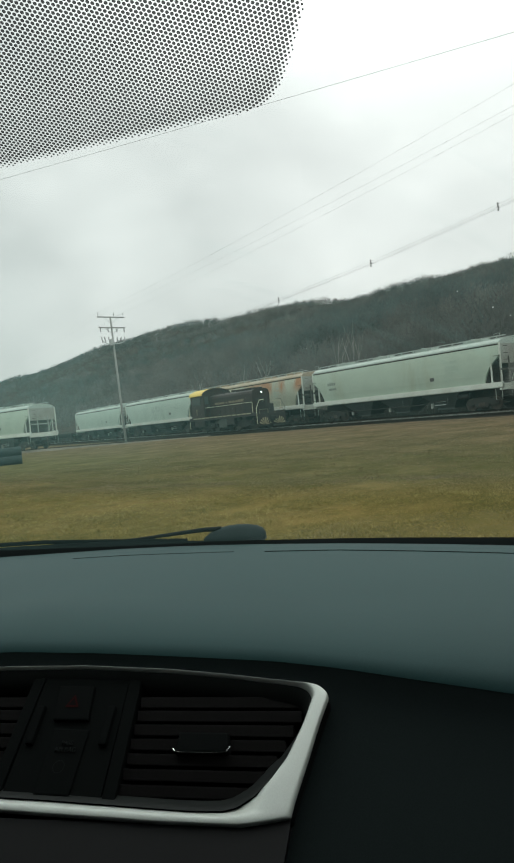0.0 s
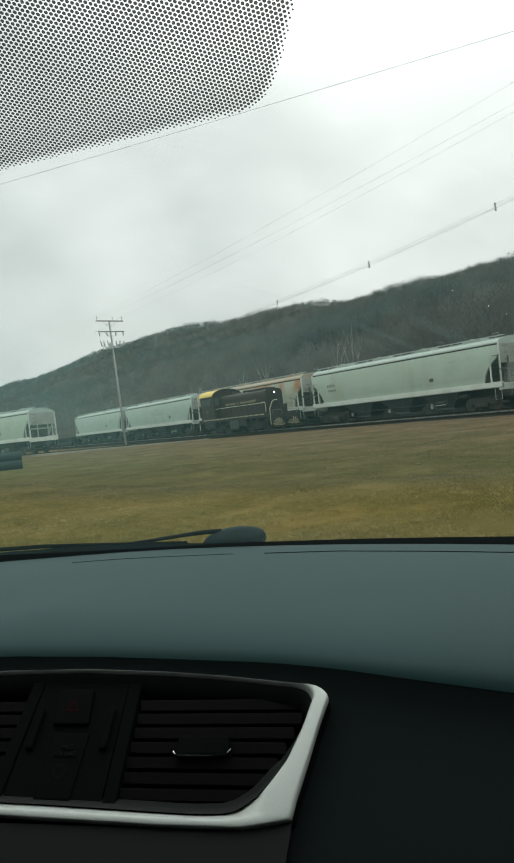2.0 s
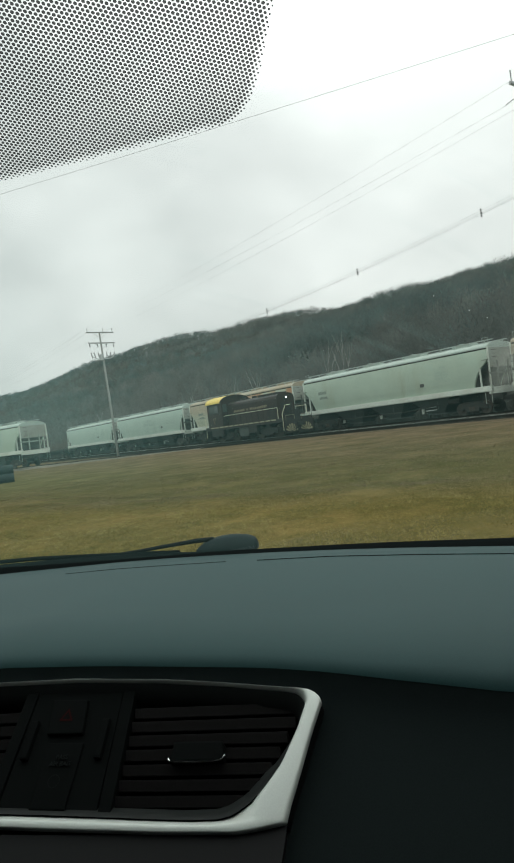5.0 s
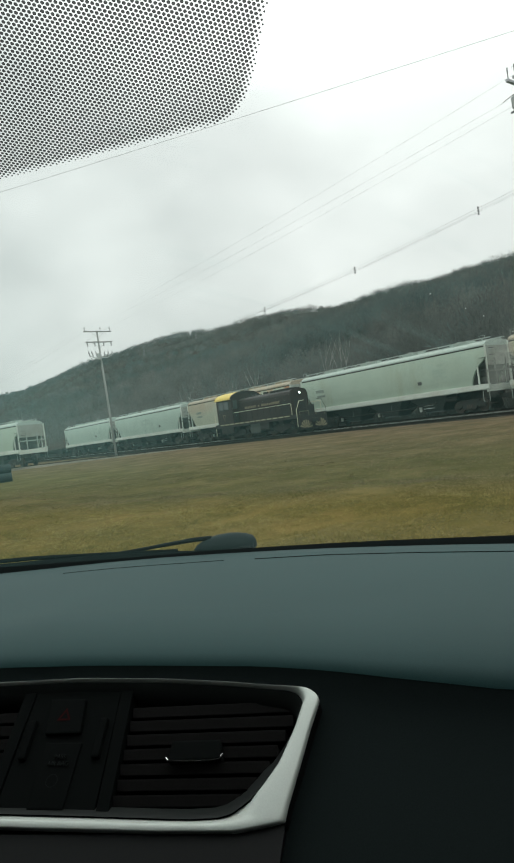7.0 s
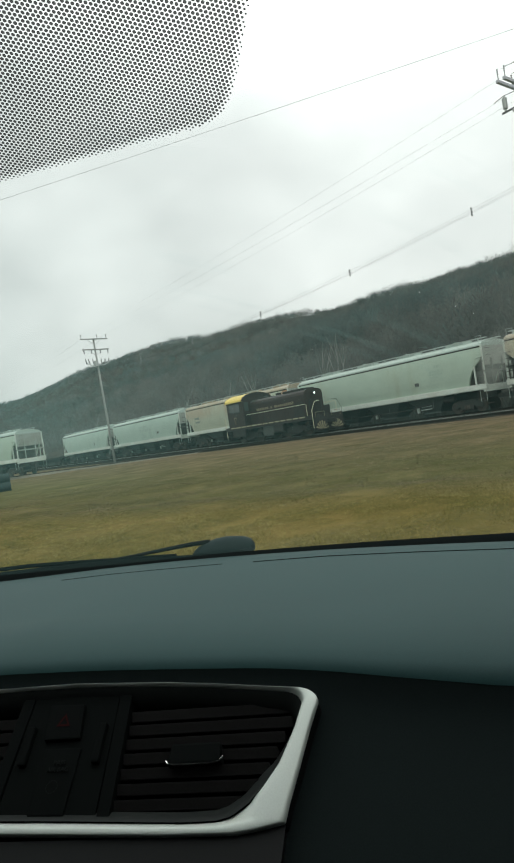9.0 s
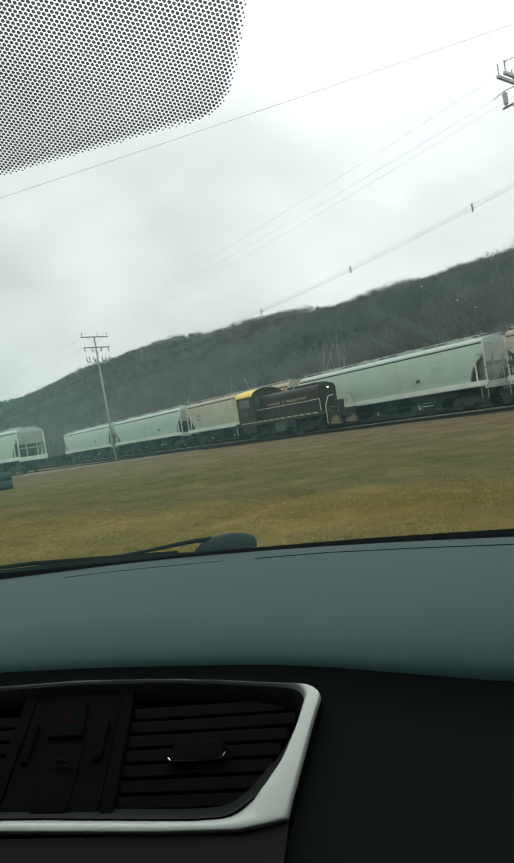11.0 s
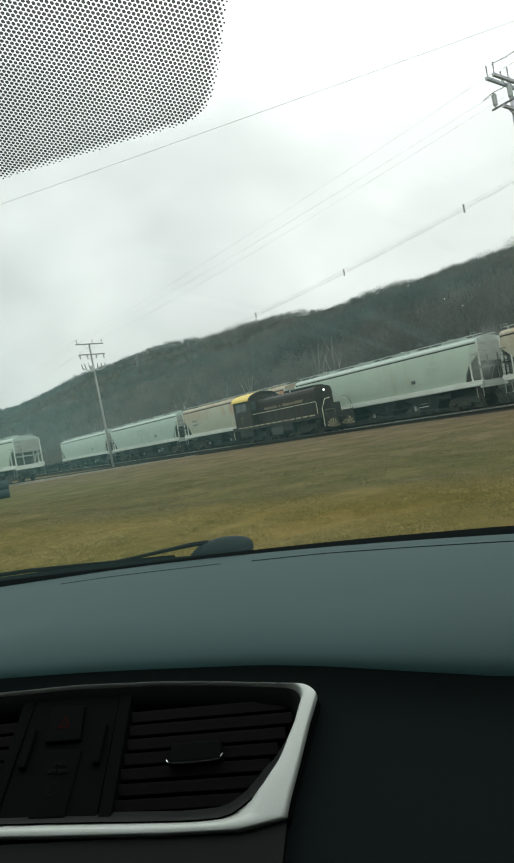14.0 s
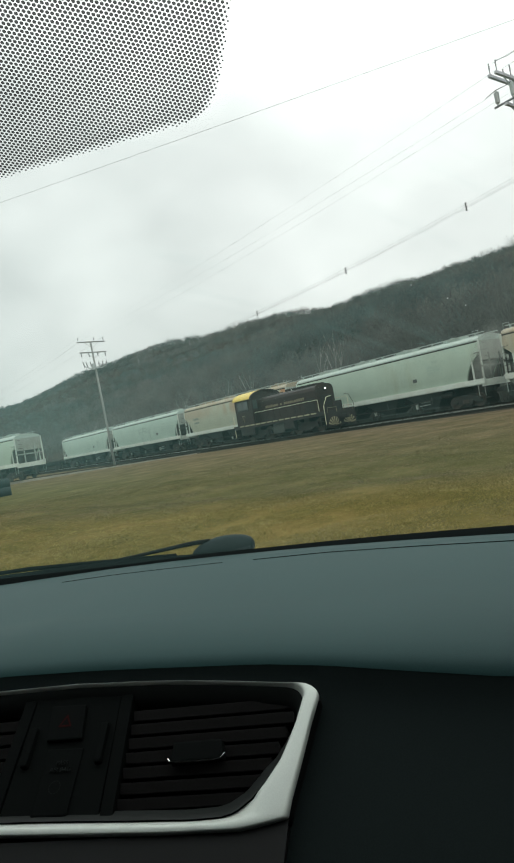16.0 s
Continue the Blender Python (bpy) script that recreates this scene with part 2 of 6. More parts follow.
# Teal tints put distant haze into the twig colours.
M_TWIG = surf("twigs_brown", (0.202, 0.193, 0.178), 0.95, 0, 0.52, 0.010, 0.085, 0.0, (0.076, 0.112, 0.106), 0.9, spec=0.0)
M_TWIGG = surf("twigs_grey", (0.170, 0.194, 0.188), 0.95, 0, 0.48, 0.010, 0.085, 0.0, (0.084, 0.136, 0.130), 0.9, spec=0.0)
M_NEEDLE = surf("needles", (0.066, 0.088, 0.070), 0.95, 0, 0.35, 0.02, 0.3, 0.0, (0.046, 0.062, 0.052), 0.8, spec=0.0)
for t_mat in (M_TWIG, M_TWIGG):
    t_nodes, t_links = t_mat.node_tree.nodes, t_mat.node_tree.links
    t_thru, t_mix = t_nodes.new("ShaderNodeBsdfTranslucent"), t_nodes.new("ShaderNodeMixShader")
    t_mix.inputs["Fac"].default_value = 0.5
    t_links.new(t_nodes["Principled BSDF"].inputs["Base Color"].links[0].from_socket, t_thru.inputs["Color"])
    t_links.new(t_nodes["Principled BSDF"].outputs["BSDF"], t_mix.inputs[1])
    t_links.new(t_thru.outputs["BSDF"], t_mix.inputs[2])
    t_links.new(t_mix.outputs["Shader"], t_nodes["Material Output"].inputs["Surface"])
M_BRUSH = surf("thicket", (0.075, 0.075, 0.066), 0.95, 0, 0.3, 0.05, 0.5, 0.0, (0.055, 0.065, 0.058), 0.8, spec=0.0)
M_LITTER = surf("leaf_litter", (0.060, 0.050, 0.042), 0.95, 0, 0.35, 0.010, 0.3, 0.1, (0.045, 0.054, 0.048), 0.9, spec=0.0)


def slanted_y(n, l, co):
    """The distance from the car's side of the field, measured from the slanting edge of the mown strip near by."""
    sep = n.new("ShaderNodeSeparateXYZ")
    l.new(co.outputs["Object"], sep.inputs["Vector"])
    off, fade, mul, out = n.new("ShaderNodeMapRange"), n.new("ShaderNodeMapRange"), n.new("ShaderNodeMath"), n.new("ShaderNodeMath")
    off.inputs["From Min"].default_value, off.inputs["From Max"].default_value = -13.84, -3.84
    off.inputs["To Min"].default_value, off.inputs["To Max"].default_value = 2.6, -1.2
    fade.inputs["From Min"].default_value, fade.inputs["From Max"].default_value = 8.0, 18.0
    fade.inputs["To Min"].default_value, fade.inputs["To Max"].default_value = 1.0, 0.0
    l.new(sep.outputs["X"], off.inputs["Value"])
    l.new(sep.outputs["Y"], fade.inputs["Value"])
    mul.operation, out.operation = "MULTIPLY", "ADD"
    l.new(off.outputs["Result"], mul.inputs[0])
    l.new(fade.outputs["Result"], mul.inputs[1])
    l.new(mul.outputs["Value"], out.inputs[0])
    l.new(sep.outputs["Y"], out.inputs[1])
    return out.outputs["Value"]


def ground_material():
    """Field: a yellow lawn strip, an olive swale and brown rough grass, in bands along the tracks, broken up by patches."""
    m = surf("field_grass", (1.02, 0.98, 0.95), 0.95, 0, 0.24, 0.55, 22, 0.0, (0.56, 0.62, 0.50), 1.0)
    n, l = m.node_tree.nodes, m.node_tree.links
    p = n["Principled BSDF"]
    p.inputs["Specular IOR Level"].default_value = 0.0
    grain = p.inputs["Base Color"].links[0].from_socket
    co = n.new("ShaderNodeTexCoord")
    mp = n.new("ShaderNodeMapping")
    mp.inputs["Scale"].default_value = (0.30, 0.34, 0.1)
    l.new(co.outputs["Object"], mp.inputs["Vector"])
    st = n.new("ShaderNodeTexNoise")
    st.inputs["Scale"].default_value, st.inputs["Detail"].default_value, st.inputs["Roughness"].default_value = 1.3, 9, 0.66
    l.new(mp.outputs["Vector"], st.inputs["Vector"])
    sep = n.new("ShaderNodeSeparateXYZ")
    l.new(co.outputs["Object"], sep.inputs["Vector"])
    warp = n.new("ShaderNodeMath")
    warp.operation = "MULTIPLY_ADD"
    l.new(st.outputs["Fac"], warp.inputs[0])
    warp.inputs[1].default_value = 3.4
    l.new(slanted_y(n, l, co), warp.inputs[2])
    fit = n.new("ShaderNodeMapRange")
    fit.inputs["From Min"].default_value, fit.inputs["From Max"].default_value = 1.7, 41.7
    l.new(warp.outputs["Value"], fit.inputs["Value"])
    rp = n.new("ShaderNodeValToRGB")
    e = rp.color_ramp.elements
    bands = [(0.0, (0.153, 0.128, 0.043)), (0.130, (0.162, 0.126, 0.050)), (0.195, (0.119, 0.109, 0.053)), (0.30, (0.113, 0.106, 0.054)), (0.40, (0.130, 0.109, 0.066)), (0.55, (0.135, 0.105, 0.070)), (0.705, (0.115, 0.091, 0.065)), (0.732, (0.039, 0.034, 0.031))]
    e[0].position, e[0].color = bands[0][0], (*bands[0][1], 1)
    e[1].position, e[1].color = bands[-1][0], (*bands[-1][1], 1)
    for pos, c in bands[1:-1]:
        k = e.new(pos)
        k.color = (*c, 1)
    l.new(fit.outputs["Result"], rp.inputs["Fac"])
    # streaks of green and bleached straw
    st2 = n.new("ShaderNodeTexNoise")
    st2.inputs["Scale"].default_value, st2.inputs["Detail"].default_value, st2.inputs["Roughness"].default_value = 2.2, 8, 0.7
    l.new(mp.outputs["Vector"], st2.inputs["Vector"])
    r2 = n.new("ShaderNodeValToRGB")
    q = r2.color_ramp.elements
    q[0].position, q[1].position = 0.30, 0.70
    q[0].color, q[1].color = (0.82, 0.86, 0.74, 1), (1.38, 1.32, 1.32, 1)
    mid = q.new(0.5)
    mid.color = (1, 1, 1, 1)
    l.new(st2.outputs["Fac"], r2.inputs["Fac"])
    m1, m2 = n.new("ShaderNodeMix"), n.new("ShaderNodeMix")
    for mm in (m1, m2):
        mm.data_type, mm.blend_type = "RGBA", "MULTIPLY"
        mm.inputs["Factor"].default_value = 1.0
    l.new(rp.outputs["Color"], m1.inputs["A"])
    l.new(r2.outputs["Color"], m1.inputs["B"])
    mot, r3, m3 = n.new("ShaderNodeTexNoise"), n.new("ShaderNodeValToRGB"), n.new("ShaderNodeMix")
    mot.inputs["Scale"].default_value, mot.inputs["Detail"].default_value, mot.inputs["Roughness"].default_value = 2.6, 7, 0.78
    mp2 = n.new("ShaderNodeMapping")
    mp2.inputs["Scale"].default_value = (1.0, 0.6, 1.0)
    l.new(co.outputs["Object"], mp2.inputs["Vector"])
    l.new(mp2.outputs["Vector"], mot.inputs["Vector"])
    r3.color_ramp.elements[0].position, r3.color_ramp.elements[1].position = 0.33, 0.67
    r3.color_ramp.elements[0].color, r3.color_ramp.elements[1].color = (0.74, 0.79, 0.70, 1), (1.22, 1.16, 1.14, 1)
    l.new(mot.outputs["Fac"], r3.inputs["Fac"])
    m3.data_type, m3.blend_type = "RGBA", "MULTIPLY"
    m3.inputs["Factor"].default_value = 1.0
    l.new(m1.outputs["Result"], m3.inputs["A"])
    l.new(r3.outputs["Color"], m3.inputs["B"])
    l.new(m3.outputs["Result"], m2.inputs["A"])
    l.new(grain, m2.inputs["B"])
    l.new(m2.outputs["Result"], p.inputs["Base Color"])
    return m


def grass_material(name, near, far):
    """Blades from straw to olive in patches, yellower on the mown strip than on the rough grass beyond it."""
    m = bpy.data.materials.new(name)
    m.use_nodes = True
    n, l = m.node_tree.nodes, m.node_tree.links
    p = n["Principled BSDF"]
    g, co = n.new("ShaderNodeNewGeometry"), n.new("ShaderNodeTexCoord")
    mp = n.new("ShaderNodeMapping")
    mp.inputs["Scale"].default_value = (0.55, 1.0, 1.0)
    l.new(co.outputs["Object"], mp.inputs["Vector"])
    no = n.new("ShaderNodeTexNoise")
    no.inputs["Scale"].default_value, no.inputs["Detail"].default_value, no.inputs["Roughness"].default_value = 0.9, 6, 0.68
    l.new(mp.outputs["Vector"], no.inputs["Vector"])
    patch = n.new("ShaderNodeMapRange")
    patch.inputs["From Min"].default_value, patch.inputs["From Max"].default_value = 0.34, 0.66
    patch.inputs["To Max"].default_value = 0.50
    l.new(no.outputs["Fac"], patch.inputs["Value"])
    own = n.new("ShaderNodeMath")
    own.operation = "MULTIPLY_ADD"
    l.new(g.outputs["Random Per Island"], own.inputs[0])
    own.inputs[1].default_value = 0.60
    tuft, add, low = n.new("ShaderNodeTexNoise"), n.new("ShaderNodeMath"), n.new("ShaderNodeMapRange")
    tuft.inputs["Scale"].default_value, tuft.inputs["Detail"].default_value = 7.0, 3
    l.new(co.outputs["Object"], tuft.inputs["Vector"])
    low.inputs["From Min"].default_value, low.inputs["From Max"].default_value = 0.35, 0.65
    low.inputs["To Min"].default_value, low.inputs["To Max"].default_value = -0.22, 0.22
    l.new(tuft.outputs["Fac"], low.inputs["Value"])
    add.operation = "ADD"
    l.new(patch.outputs["Result"], add.inputs[0])
    l.new(low.outputs["Result"], add.inputs[1])
    l.new(add.outputs["Value"], own.inputs[2])
    ramps = []
    for a, mid, b in (near, far):
        r = n.new("ShaderNodeValToRGB")
        e = r.color_ramp.elements
        e[0].color, e[1].color = (*a, 1), (*b, 1)
        k = e.new(0.5)
        k.color = (*mid, 1)
        l.new(own.outputs["Value"], r.inputs["Fac"])
        ramps.append(r)
    sep = n.new("ShaderNodeSeparateXYZ")
    l.new(co.outputs["Object"], sep.inputs["Vector"])
    warp = n.new("ShaderNodeMath")
    warp.operation = "MULTIPLY_ADD"
    l.new(no.outputs["Fac"], warp.inputs[0])
    warp.inputs[1].default_value = 2.4
    l.new(slanted_y(n, l, co), warp.inputs[2])
    band = n.new("ShaderNodeMapRange")
    band.inputs["From Min"].default_value, band.inputs["From Max"].default_value = 6.6, 8.6
    l.new(warp.outputs["Value"], band.inputs["Value"])
    rp = n.new("ShaderNodeMix")
    rp.data_type = "RGBA"
    l.new(band.outputs["Result"], rp.inputs["Factor"])
    l.new(ramps[0].outputs["Color"], rp.inputs["A"])
    l.new(ramps[1].outputs["Color"], rp.inputs["B"])
    l.new(rp.outputs["Result"], p.inputs["Base Color"])
    p.inputs["Roughness"].default_value = 0.9
    p.inputs["Specular IOR Level"].default_value = 0.0
    thru, mix = n.new("ShaderNodeBsdfTranslucent"), n.new("ShaderNodeMixShader")
    mix.inputs["Fac"].default_value = 0.5
    l.new(rp.outputs["Result"], thru.inputs["Color"])
    l.new(p.outputs["BSDF"], mix.inputs[1])
    l.new(thru.outputs["BSDF"], mix.inputs[2])
    l.new(mix.outputs["Shader"], n["Material Output"].inputs["Surface"])
    return m


M_GROUND = ground_material()
M_GRASS = grass_material("dry_grass", ((0.124, 0.129, 0.036), (0.218, 0.186, 0.060), (0.370, 0.308, 0.126)),
                         ((0.092, 0.099, 0.044), (0.143, 0.125, 0.066), (0.244, 0.210, 0.132)))


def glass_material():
    """Tinted, slightly dusty windscreen glass, with a teal haze painted in towards the left."""
    m = bpy.data.materials.new("windscreen_glass")
    m.use_nodes = True
    n, l = m.node_tree.nodes, m.node_tree.links
    n.clear()
    out = n.new("ShaderNodeOutputMaterial")
    clear = n.new("ShaderNodeBsdfTransparent")
    clear.inputs["Color"].default_value = (0.93, 0.965, 0.94, 1)
    gloss = n.new("ShaderNodeBsdfGlossy")
    gloss.inputs["Roughness"].default_value = 0.02
    fr = n.new("ShaderNodeFresnel")
    fr.inputs["IOR"].default_value = 1.07
    mix = n.new("ShaderNodeMixShader")
    l.new(fr.outputs["Fac"], mix.inputs["Fac"])
    l.new(clear.outputs["BSDF"], mix.inputs[1])
    l.new(gloss.outputs["BSDF"], mix.inputs[2])
    dust_haze = n.new("ShaderNodeBsdfTranslucent")
    dust_haze.inputs["Color"].default_value = (0.40, 0.80, 0.73, 1)
    co = n.new("ShaderNodeTexCoord")
    no = n.new("ShaderNodeTexNoise")
    no.inputs["Scale"].default_value, no.inputs["Detail"].default_value = 2.6, 5
    l.new(co.outputs["Object"], no.inputs["Vector"])
    rp = n.new("ShaderNodeValToRGB")
    rp.color_ramp.elements[0].position, rp.color_ramp.elements[1].position = 0.35, 0.7
    rp.color_ramp.elements[0].color, rp.color_ramp.elements[1].color = (0.004, 0.004, 0.004, 1), (0.015, 0.015, 0.015, 1)
    l.new(no.outputs["Fac"], rp.inputs["Fac"])
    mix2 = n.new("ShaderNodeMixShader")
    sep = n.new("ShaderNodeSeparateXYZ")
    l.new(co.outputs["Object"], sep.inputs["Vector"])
    # teal haze put into the glass, stronger to the left, weaker low down
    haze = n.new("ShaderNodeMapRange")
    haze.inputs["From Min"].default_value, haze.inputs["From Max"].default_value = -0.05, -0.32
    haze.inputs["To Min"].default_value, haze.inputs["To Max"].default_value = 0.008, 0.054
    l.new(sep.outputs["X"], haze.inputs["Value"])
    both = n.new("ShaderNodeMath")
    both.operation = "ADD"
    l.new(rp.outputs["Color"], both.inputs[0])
    height_fade, veil = n.new("ShaderNodeMapRange"), n.new("ShaderNodeMath")
    height_fade.inputs["From Min"].default_value, height_fade.inputs["From Max"].default_value = 1.09, 1.17
    height_fade.inputs["To Min"].default_value = 0.08
    l.new(sep.outputs["Z"], height_fade.inputs["Value"])
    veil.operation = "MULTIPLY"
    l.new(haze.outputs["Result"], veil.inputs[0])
    l.new(height_fade.outputs["Result"], veil.inputs[1])
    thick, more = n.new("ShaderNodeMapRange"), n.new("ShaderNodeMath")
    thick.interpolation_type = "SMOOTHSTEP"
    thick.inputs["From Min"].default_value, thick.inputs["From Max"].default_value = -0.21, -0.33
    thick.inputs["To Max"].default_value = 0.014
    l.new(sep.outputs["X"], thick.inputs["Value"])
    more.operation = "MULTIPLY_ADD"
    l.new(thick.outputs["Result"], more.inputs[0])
    l.new(height_fade.outputs["Result"], more.inputs[1])
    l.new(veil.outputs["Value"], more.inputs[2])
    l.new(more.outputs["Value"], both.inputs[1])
    # faint arcs left by the wiper, about its pivot
    arm, far, rings, some, faint, total = (n.new("ShaderNodeVectorMath"), n.new("ShaderNodeVectorMath"), n.new("ShaderNodeTexNoise"), n.new("ShaderNodeTexNoise"), n.new("ShaderNodeMath"), n.new("ShaderNodeMath"))
    arm.operation, far.operation = "SUBTRACT", "LENGTH"
    arm.inputs[1].default_value = (-0.556, 0.952, 1.0)
    l.new(co.outputs["Object"], arm.inputs[0])
    l.new(arm.outputs["Vector"], far.inputs[0])
    rings.noise_dimensions = "1D"
    rings.inputs["Scale"].default_value, rings.inputs["Detail"].default_value = 95.0, 3
    l.new(far.outputs["Value"], rings.inputs["W"])
    some.inputs["Scale"].default_value = 7.0
    l.new(co.outputs["Object"], some.inputs["Vector"])
    lines, where = n.new("ShaderNodeMapRange"), n.new("ShaderNodeMapRange")
    lines.inputs["From Min"].default_value, lines.inputs["From Max"].default_value = 0.52, 0.72
    where.inputs["From Min"].default_value, where.inputs["From Max"].default_value = 0.44, 0.62
    where.inputs["To Max"].default_value = 0.022
    l.new(rings.outputs["Fac"], lines.inputs["Value"])
    l.new(some.outputs["Fac"], where.inputs["Value"])
    faint.operation, total.operation = "MULTIPLY", "ADD"
    l.new(lines.outputs["Result"], faint.inputs[0])
    l.new(where.outputs["Result"], faint.inputs[1])
    l.new(both.outputs["Value"], total.inputs[0])
    side, clip = n.new("ShaderNodeMapRange"), n.new("ShaderNodeMath")
    side.inputs["From Min"].default_value, side.inputs["From Max"].default_value = -0.20, -0.11
    l.new(sep.outputs["X"], side.inputs["Value"])
    clip.operation = "MULTIPLY"
    l.new(side.outputs["Result"], clip.inputs[0])
    l.new(height_fade.outputs["Result"], clip.inputs[1])
    swathe = n.new("ShaderNodeMath")
    swathe.operation = "MULTIPLY"
    l.new(faint.outputs["Value"], swathe.inputs[0])
    l.new(clip.outputs["Value"], swathe.inputs[1])
    l.new(swathe.outputs["Value"], total.inputs[1])
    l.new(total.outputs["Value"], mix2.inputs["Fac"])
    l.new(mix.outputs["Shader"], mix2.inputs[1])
    l.new(dust_haze.outputs["BSDF"], mix2.inputs[2])
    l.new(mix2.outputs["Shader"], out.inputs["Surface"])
    return m


M_BEZEL = surf("grey_bezel_plastic", (0.0066, 0.0072, 0.0074), 0.6, 0, 0.12, 8, 700, 0.1, spec=0.2)
# Dark grey stands for the shade on the trim's inner bevel.
M_BEVEL = surf("shaded_inner_bevel", (0.0062, 0.0084, 0.0076), 0.55, 0, 0.12, 8, 700, 0.05, spec=0.3)
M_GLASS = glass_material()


def smear_material():
    """A thin greasy smear that fades out at its edges."""
    m = bpy.data.materials.new("glass_smear")
    m.use_nodes = True
    n, l = m.node_tree.nodes, m.node_tree.links
    n.clear()
    out, mix = n.new("ShaderNodeOutputMaterial"), n.new("ShaderNodeMixShader")
    clear, film = n.new("ShaderNodeBsdfTransparent"), n.new("ShaderNodeBsdfTranslucent")
    film.inputs["Color"].default_value = (0.17, 0.19, 0.165, 1)
    co, no = n.new("ShaderNodeTexCoord"), n.new("ShaderNodeTexNoise")
    no.inputs["Scale"].default_value, no.inputs["Detail"].default_value = 60.0, 3
    l.new(co.outputs["Object"], no.inputs["Vector"])
    off = n.new("ShaderNodeVectorMath")
    off.operation = "SUBTRACT"
    off.inputs[1].default_value = (0.5, 0.5, 0.5)
    l.new(co.outputs["Generated"], off.inputs[0])
    size = n.new("ShaderNodeVectorMath")
    size.operation = "LENGTH"
    flat = n.new("ShaderNodeVectorMath")
    flat.operation = "MULTIPLY"
    flat.inputs[1].default_value = (1.0, 0.0, 1.0)
    l.new(off.outputs["Vector"], flat.inputs[0])
    l.new(flat.outputs["Vector"], size.inputs[0])
    edge, mul = n.new("ShaderNodeMapRange"), n.new("ShaderNodeMath")
    edge.interpolation_type = "SMOOTHSTEP"
    edge.inputs["From Min"].default_value, edge.inputs["From Max"].default_value = 0.48, 0.18
    edge.inputs["To Max"].default_value = 0.85
    l.new(size.outputs["Value"], edge.inputs["Value"])
    mul.operation = "MULTIPLY"
    l.new(edge.outputs["Result"], mul.inputs[0])
    l.new(no.outputs["Fac"], mul.inputs[1])
    l.new(mul.outputs["Value"], mix.inputs["Fac"])
    l.new(clear.outputs["BSDF"], mix.inputs[1])
    l.new(film.outputs["BSDF"], mix.inputs[2])
    l.new(mix.outputs["Shader"], out.inputs["Surface"])
    return m


M_SMEAR = smear_material()
M_SPECK = bpy.data.materials.new("dried_speck")
M_SPECK.use_nodes = True
s_nodes, s_links = M_SPECK.node_tree.nodes, M_SPECK.node_tree.links
s_thru = s_nodes.new("ShaderNodeBsdfTranslucent")
s_thru.inputs["Color"].default_value = (0.75, 0.77, 0.75, 1)
s_links.new(s_thru.outputs["BSDF"], s_nodes["Material Output"].inputs["Surface"])
# Unseen panes, nearly black to keep light out of the cabin.
M_TINT = bpy.data.materials.new("cabin_dimming_pane")
M_TINT.use_nodes = True
M_TINT.node_tree.nodes.clear()
t_out, t_clear = M_TINT.node_tree.nodes.new("ShaderNodeOutputMaterial"), M_TINT.node_tree.nodes.new("ShaderNodeBsdfTransparent")
t_clear.inputs["Color"].default_value = (0.07, 0.075, 0.075, 1)
M_TINT.node_tree.links.new(t_clear.outputs["BSDF"], t_out.inputs["Surface"])


